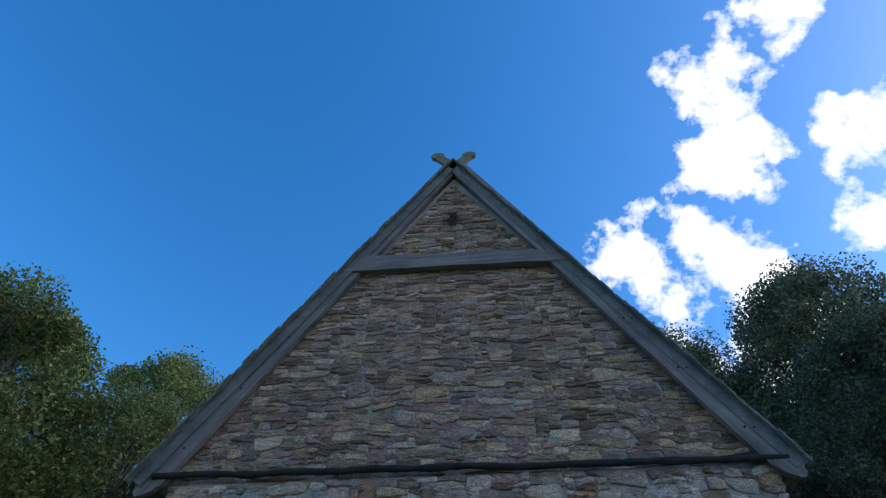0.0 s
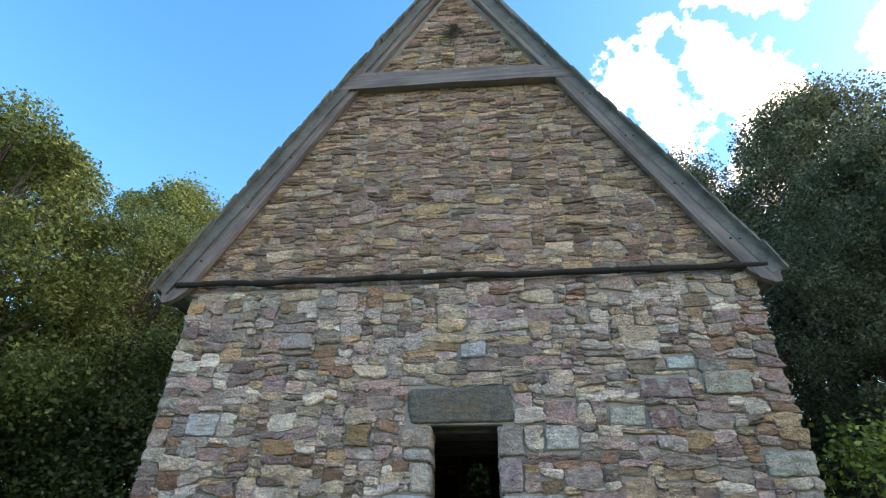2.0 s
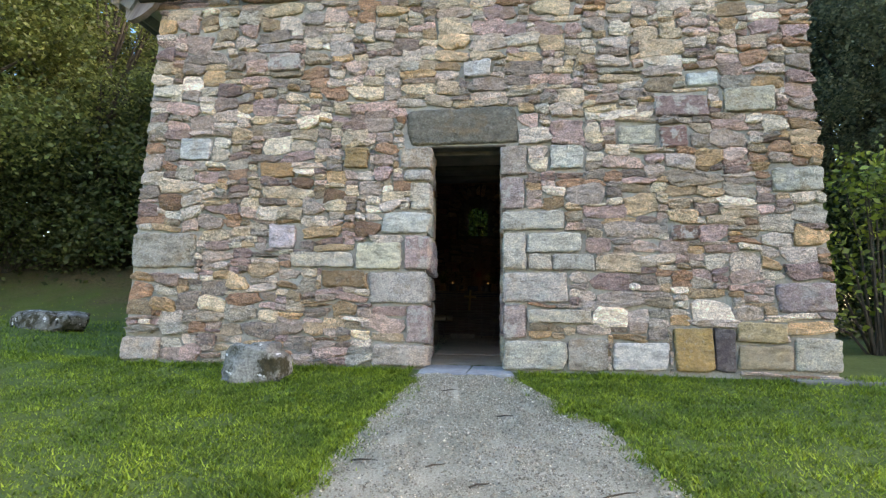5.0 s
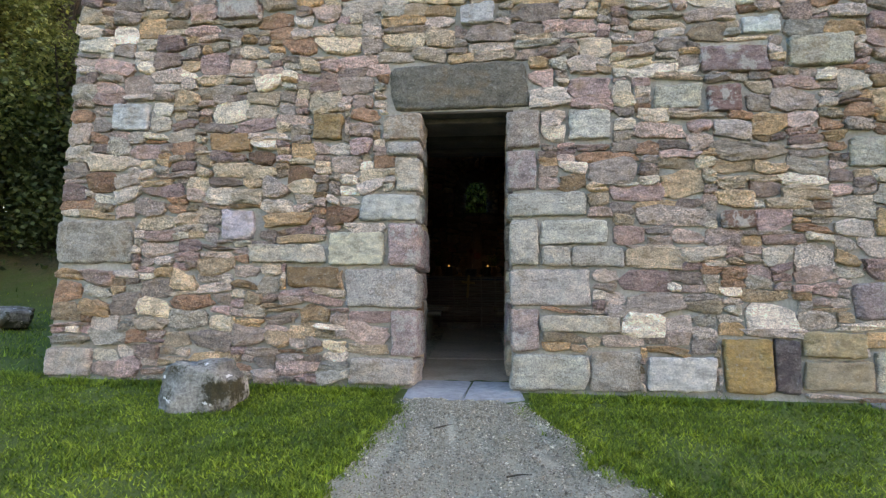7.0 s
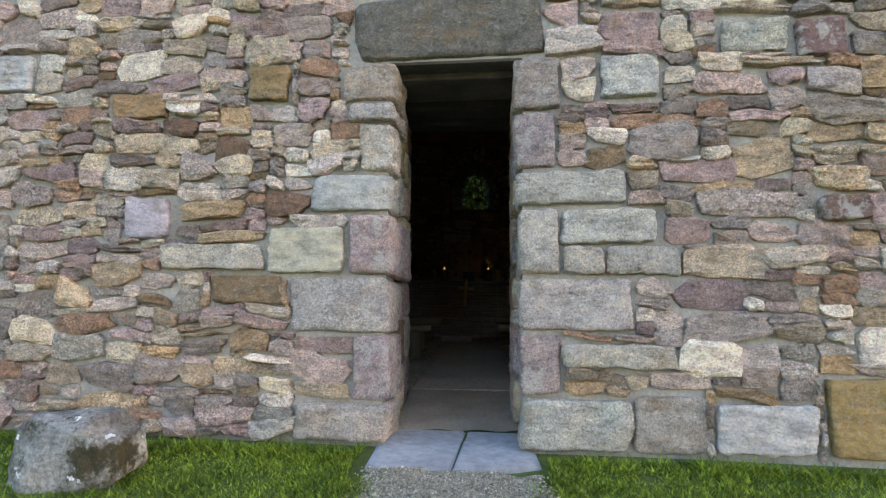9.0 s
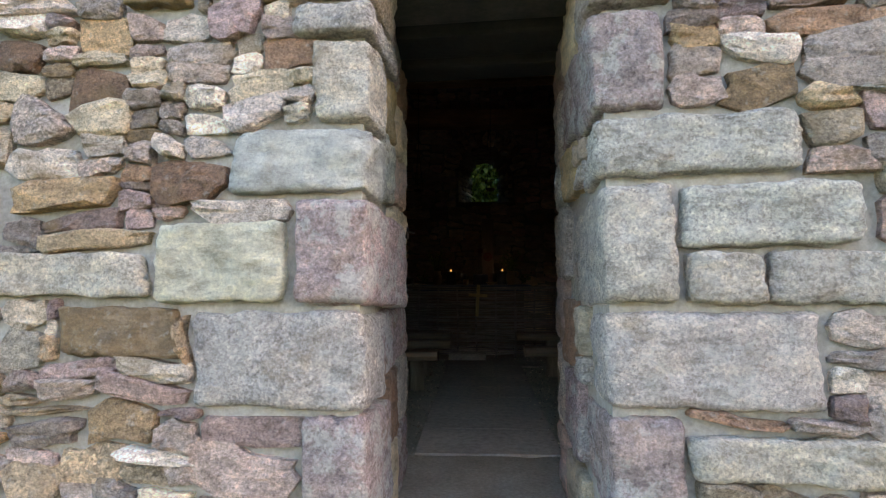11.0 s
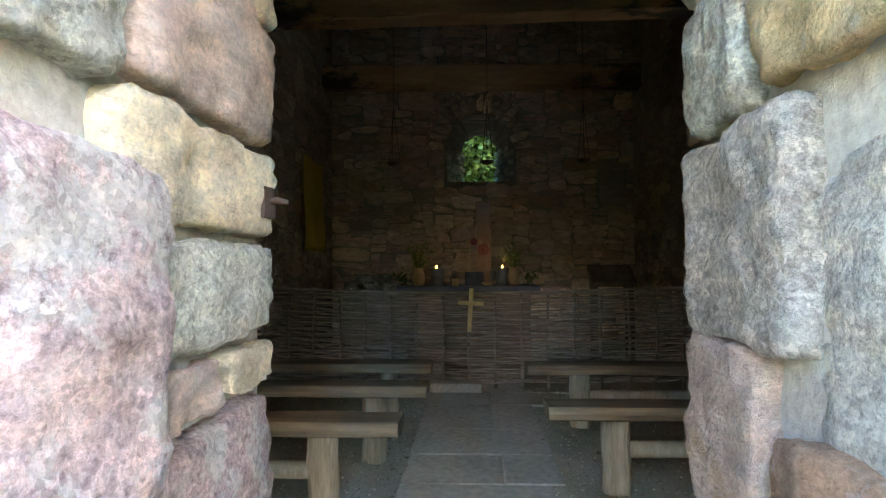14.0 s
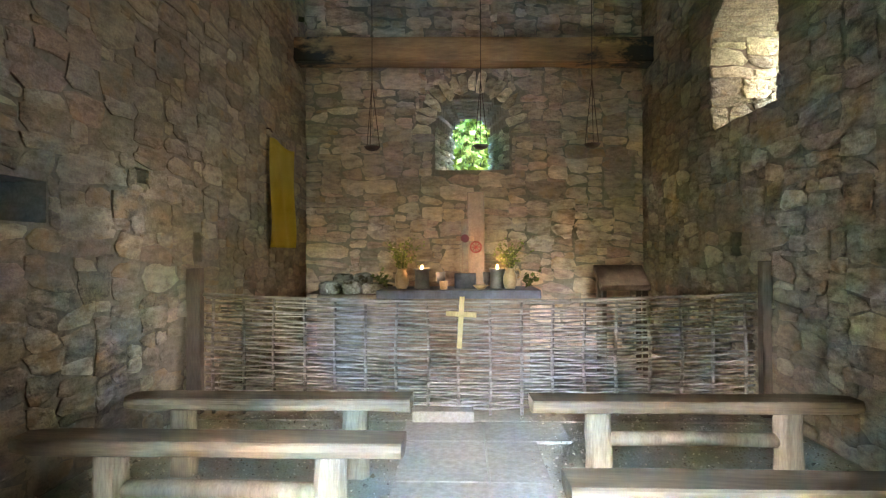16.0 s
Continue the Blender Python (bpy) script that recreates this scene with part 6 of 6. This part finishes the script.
def room_beam(name, v, z0, z1, depth, seed, slope=0.0):
    t = thing(name, INSIDE @ Matrix.Translation((0, v, 0)), "rough-hewn old oak tie beam with a charred end", "beam", "tie beams of the chapel")
    bm = bmesh.new()
    n = 24
    rings = []
    for k in range(n + 1):
        x = -HALF - 0.1 + (2 * HALF + 0.2) * k / n
        o = [noise.noise(Vector((x * 1.3, seed, q))) * 0.022 for q in range(4)]
        zz = slope * x
        rings.append([bm.verts.new(p) for p in ((x, o[0], z0 + zz + o[1]), (x, depth + o[2], z0 + zz + o[3]), (x, depth + o[1], z1 + zz + o[0]), (x, o[3], z1 + zz + o[2]))])
    for a, c in zip(rings, rings[1:]):
        for j in range(4):
            bm.faces.new((a[j], a[(j + 1) % 4], c[(j + 1) % 4], c[j]))
    bm.faces.new(rings[0])
    bm.faces.new(rings[-1][::-1])
    bmesh.ops.recalc_face_normals(bm, faces=bm.faces[:])
    bmesh.ops.bevel(bm, geom=bm.edges[:], offset=0.012, segments=1, affect="EDGES")
    part("timber", bm, M_BEAM, t)


room_beam("tie_beam", 6.85, 3.88, 4.20, 0.3, 3, -0.02)
room_beam("tie_beam", 4.6, 3.92, 4.2, 0.28, 9, 0.0)


def build_latch():
    a = Vector((-0.842, 7.42, 1.365))
    t = thing("door_latch", Matrix.Translation(a), "rusty iron latch keep set in the door jamb", "latch")
    bm = bmesh.new()
    add_box(bm, (-0.016, -0.028, -0.032), (0.004, 0.028, 0.032), 0.004)
    part("plate", bm, M_IRON, t)
    bm = bmesh.new()
    add_tube(bm, [(-0.02, 0, 0.0), (0.018, 0.004, 0.005), (0.042, 0.0, 0.0)], [0.008, 0.007, 0.0055], 8)
    part("pin", bm, M_IRON, t, smooth=True)


build_latch()

# ---- grounds: boulders, trees, shrubs ----


def boulder(name, x, y, sx, sy, sz, seed, label, z=None, turn=0):
    bm = bmesh.new()
    bmesh.ops.create_icosphere(bm, subdivisions=5, radius=1.0)
    off = Vector((seed * 2.3, 1, seed))
    for v in bm.verts:
        p = v.co.copy()
        q = Vector([math.copysign(abs(c) ** 0.55, c) for c in p])
        d = 0.26 * noise.noise(p * 1.3 + off) + 0.09 * noise.noise(p * 3.5 + off) + 0.06 * noise.noise(p * 7 + off) + 0.05 * noise.noise(p * 16 + off)
        v.co = Vector(((q.x + d * p.x) * sx, (q.y + d * p.y) * sy, (q.z + d * p.z) * sz))
    z = ground_z(x, y) if z is None else z
    return solid(name, bm, M_BOULDER, label, "boulder", pose(x, y, z + sz * 0.55, 0, 0, turn), smooth=True)


def boulder_material():
    m, nt, b = base_material("lichen_boulder", 0.95)
    big = world_noise(nt, 5, 6, 0.65)
    fine = world_noise(nt, 40, 6, 0.7)
    sp = world_noise(nt, 9, 3, 0.5)
    c = ramp_node(nt, big.outputs["Fac"], [(0.25, (0.05, 0.047, 0.043)), (0.45, (0.17, 0.165, 0.15)), (0.7, (0.36, 0.35, 0.32))])
    moss = world_noise(nt, 3.2, 7, 0.7)
    mo = ramp_node(nt, moss.outputs["Fac"], [(0.50, (0, 0, 0)), (0.56, (1, 1, 1))])
    w = ramp_node(nt, sp.outputs["Fac"], [(0.66, (0, 0, 0)), (0.68, (1, 1, 1))])
    col = mix_node(nt, mo.outputs["Color"], c.outputs["Color"], (0.045, 0.038, 0.018))
    col = mix_node(nt, w.outputs["Color"], col, (0.66, 0.66, 0.64))
    g = ramp_node(nt, fine.outputs["Fac"], [(0.3, (0.6, 0.6, 0.6)), (0.7, (1.3, 1.3, 1.3))])
    nt.links.new(mix_node(nt, 1.0, col, g.outputs["Color"], "MULTIPLY"), b.inputs["Base Color"])
    bump_node(nt, b, fine.outputs["Fac"], 0.8, 0.015)
    bump_node(nt, b, big.outputs["Fac"], 0.6, 0.03)
    return m


M_BOULDER = boulder_material()
boulder("boulder", -2.36, 5.70, 0.285, 0.21, 0.225, 5, "grey lichen-spotted boulder beside the chapel wall", z=-0.10)
boulder("boulder", -7.3, 8.5, 0.62, 0.3, 0.19, 8, "long grey stone lying on the lawn", turn=-12)


def build_tree(name, x, y, height, radius, base, seed, leaf_mat, leaf, clusters, label, per=110, trunk=0.28, crown_low=0.2):
    r = random.Random(seed)
    t = thing(name, pose(x, y, base), label, "tree", "trees round the chapel")
    bm = bmesh.new()
    top = Vector((r.uniform(-0.6, 0.6), r.uniform(-0.6, 0.6), height * 0.86))
    pts = [Vector((0, 0, -0.3)), Vector((r.uniform(-0.2, 0.2), r.uniform(-0.2, 0.2), height * 0.25)), top * 0.6 + Vector((r.uniform(-0.4, 0.4), r.uniform(-0.4, 0.4), 0)), top]
    add_tube(bm, pts, [trunk * 1.25, trunk, trunk * 0.55, trunk * 0.12], 10)
    points = []
    for k in range(clusters):
        f = r.random() ** 0.8
        h = height * (crown_low + (0.98 - crown_low) * f)
        a = r.uniform(0, 6.28)
        env = math.sin(math.pi * min(1.0, max(0.08, (f * 0.86 + 0.14)))) ** 0.6
        rad = radius * env * (0.35 + 0.65 * math.sqrt(r.random()))
        rad *= 1 + 0.25 * noise.noise(Vector((math.cos(a) * 1.5, math.sin(a) * 1.5, h * 0.4 + seed)))
        c = Vector((rad * math.cos(a), rad * math.sin(a), h))
        if k % 4 == 0:
            s = max(0.1, (h / height - 0.18))
            root = pts[0].lerp(top, max(0.12, s * 0.8))
            mid = root.lerp(c, 0.55) + Vector((0, 0, 0.25))
            add_tube(bm, [root, mid, c], [trunk * 0.32, trunk * 0.17, 0.015], 5, False)
        size = r.uniform(0.35, 1.0) * radius * 0.24
        for q in range(per):
            d = Vector((r.gauss(0, 1), r.gauss(0, 1), r.gauss(0, 0.75)))
            points.append(c + d * (size * 0.55 / max(1.0, d.length * 0.55)))
    part("trunk", bm, M_BARK, t, smooth=True)
    ob = tagged(new("crown", leaves_mesh(points, leaf, seed, leaf_mat, "crown")), kind="stuff")
    ob.parent = t
    return t


oak = build_tree("oak_tree", -14.0, 10.5, 11.7, 4.4, ground_z(-14.0, 10.5), 3, M_LEAF_OAK, 0.12, 165, "broad oak tree with dense olive-green leaves", 400, 0.28, 0.22)
willow = build_tree("willow_tree", 10.6, 15.5, 15.2, 4.5, ground_z(10, 15), 5, M_LEAF_GREY, 0.11, 300, "tall grey-green willow tree with feathery leaves", 430, 0.25, 0.06)
# the last five, far south, are unseen additions that block low skylight
for x, y, s, turn in ((-11.6, 14.5, 0.80, 70), (-17.5, 14.0, 1.05, 150), (-15.5, 21.0, 1.22, 240), (-19.5, 6.0, 0.95, 300), (-8.5, 22.0, 0.85, 20), (-19.0, -24.0, 1.1, 10), (-9.0, -29.0, 1.15, 100), (3.0, -30.0, 1.1, 190), (14.0, -27.0, 1.15, 260), (24.0, -18.0, 0.9, 330)):
    c = copy_thing(oak, pose(x, y, ground_z(x, y), 0, 0, turn))
    c.scale = (s, s, s)
for x, y, s, turn in ((14.2, 14.0, 0.9, 120), (9.6, 12.6, 0.72, 75), (6.3, 19.0, 1.02, 200), (9.2, 21.0, 0.95, 280), (14.5, 20.0, 0.95, 40), (13.0, 8.5, 0.75, 300), (4.0, 24.0, 0.6, 100)):
    c = copy_thing(willow, pose(x, y, ground_z(x, y), 0, 0, turn))
    c.scale = (s, s, s)


def build_shrub(name, x, y, height, radius, seed, leaf_mat, leaf, clusters, per, label, base=None):
    r = random.Random(seed)
    t = thing(name, pose(x, y, ground_z(x, y) if base is None else base), label, "shrub")
    bm = bmesh.new()
    pts = []
    for k in range(clusters):
        a = r.uniform(0, 6.28)
        h = height * r.uniform(0.12, 1.0)
        rad = radius * math.sqrt(r.random()) * math.sqrt(max(0.1, 1 - (h / height) ** 2.2))
        c = Vector((rad * math.cos(a), rad * math.sin(a), h))
        if k % 3 == 0:
            add_tube(bm, [(0.1 * math.cos(a), 0.1 * math.sin(a), -0.1), Vector((c.x * 0.5, c.y * 0.5, h * 0.6)), c], [0.025, 0.015, 0.005], 5, False)
        for q in range(per):
            pts.append(c + Vector((r.gauss(0, 1), r.gauss(0, 1), r.gauss(0, 0.8))) * radius * 0.16)
    part("stem", bm, M_BARK, t)
    ob = tagged(new("foliage", leaves_mesh(pts, leaf, seed, leaf_mat, "foliage")), kind="stuff")
    ob.parent = t
    return t


build_shrub("laurel_shrub", 5.1, 8.6, 2.7, 1.25, 31, M_LEAF_BRIGHT, 0.10, 52, 34, "bright yellow-green leafy shrub beside the chapel corner")
hazel = build_shrub("hazel_bush", -1.6, 20.6, 7.2, 3.2, 33, M_LEAF_HAZEL, 0.15, 245, 165, "green leafy bush behind the chapel")
for x, y, turn, s in ((-0.2, 22.5, 120, 1.15), (-4.2, 22.0, 210, 1.1), (-2.2, 25.0, 300, 1.3)):
    c = copy_thing(hazel, pose(x, y, ground_z(x, y), 0, 0, turn))
    c.scale = (s, s, s)
hedge = build_shrub("hedge_bush", -13.0, 13.2, 3.8, 2.6, 37, M_LEAF_DARK, 0.10, 130, 300, "dark dense bush on the wooded bank")
# the last three are added out of view, closing the gap beneath the southern oaks against skylight
for x, y, turn, s in ((-9.2, 14.8, 80, 1.3), (-16.5, 11.5, 160, 1.4), (-6.2, 16.8, 250, 1.3), (-18.5, 7.5, 20, 1.4), (-11.0, 18.5, 120, 1.8), (-14.5, 17.0, 60, 1.8), (-19.5, 14.0, 200, 1.9), (-8.0, 20.0, 310, 1.7), (8.3, 13.8, 200, 0.85), (10.5, 11.0, 300, 0.95), (12.5, 13.0, 40, 1.1), (5.0, 24.5, 90, 1.1), (-5.0, 22.0, 40, 1.5), (-14.0, -26.0, 30, 1.2), (-3.2, -29.0, 130, 1.2), (8.5, -28.0, 220, 1.2)):
    c = copy_thing(hedge, pose(x, y, ground_z(x, y) - 0.1, 0, 0, turn))
    c.scale = (s, s, s)


def build_plinth():
    t = thing("stone_ledge", INSIDE @ Matrix.Translation((-1.45, 6.95, 0)), "low stone ledge with loose grey stones heaped on it", "ledge")
    bm = bmesh.new()
    add_box(bm, (-0.5, -0.2, -0.01), (0.5, 0.42, 0.80), 0.03)
    part("ledge", bm, M_INNER_MORTAR_DIM, t)
    r = random.Random(23)
    for k, (x, y, w, h) in enumerate(((-0.36, 0.0, 0.15, 0.09), (-0.08, -0.02, 0.13, 0.11), (0.2, 0.0, 0.15, 0.08), (0.38, 0.05, 0.1, 0.07), (-0.2, 0.08, 0.14, 0.19), (0.06, 0.1, 0.13, 0.2))):
        bm = bmesh.new()
        bmesh.ops.create_icosphere(bm, subdivisions=3, radius=1.0)
        for v in bm.verts:
            q = Vector([math.copysign(abs(c) ** 0.6, c) for c in v.co])
            v.co = Vector((q.x * w, q.y * 0.12, q.z * min(h, 0.1))) * (1 + 0.15 * noise.noise(v.co * 1.7 + Vector((k * 3, 0, 0))))
        ob = part("loose_stone", bm, M_BOULDER, t, smooth=True)
        ob.matrix_basis = Matrix.Translation((x, y, 0.80 + h * 0.9))


build_plinth()


def build_footing():
    bm = bmesh.new()
    add_box(bm, (2.75, 5.98, -0.10), (3.66, 6.3, -0.005), 0.012)
    solid("footing_slab", bm, M_ROOF, "flat grey slate slab at the foot of the wall corner", "slab", kind="structure")


build_footing()
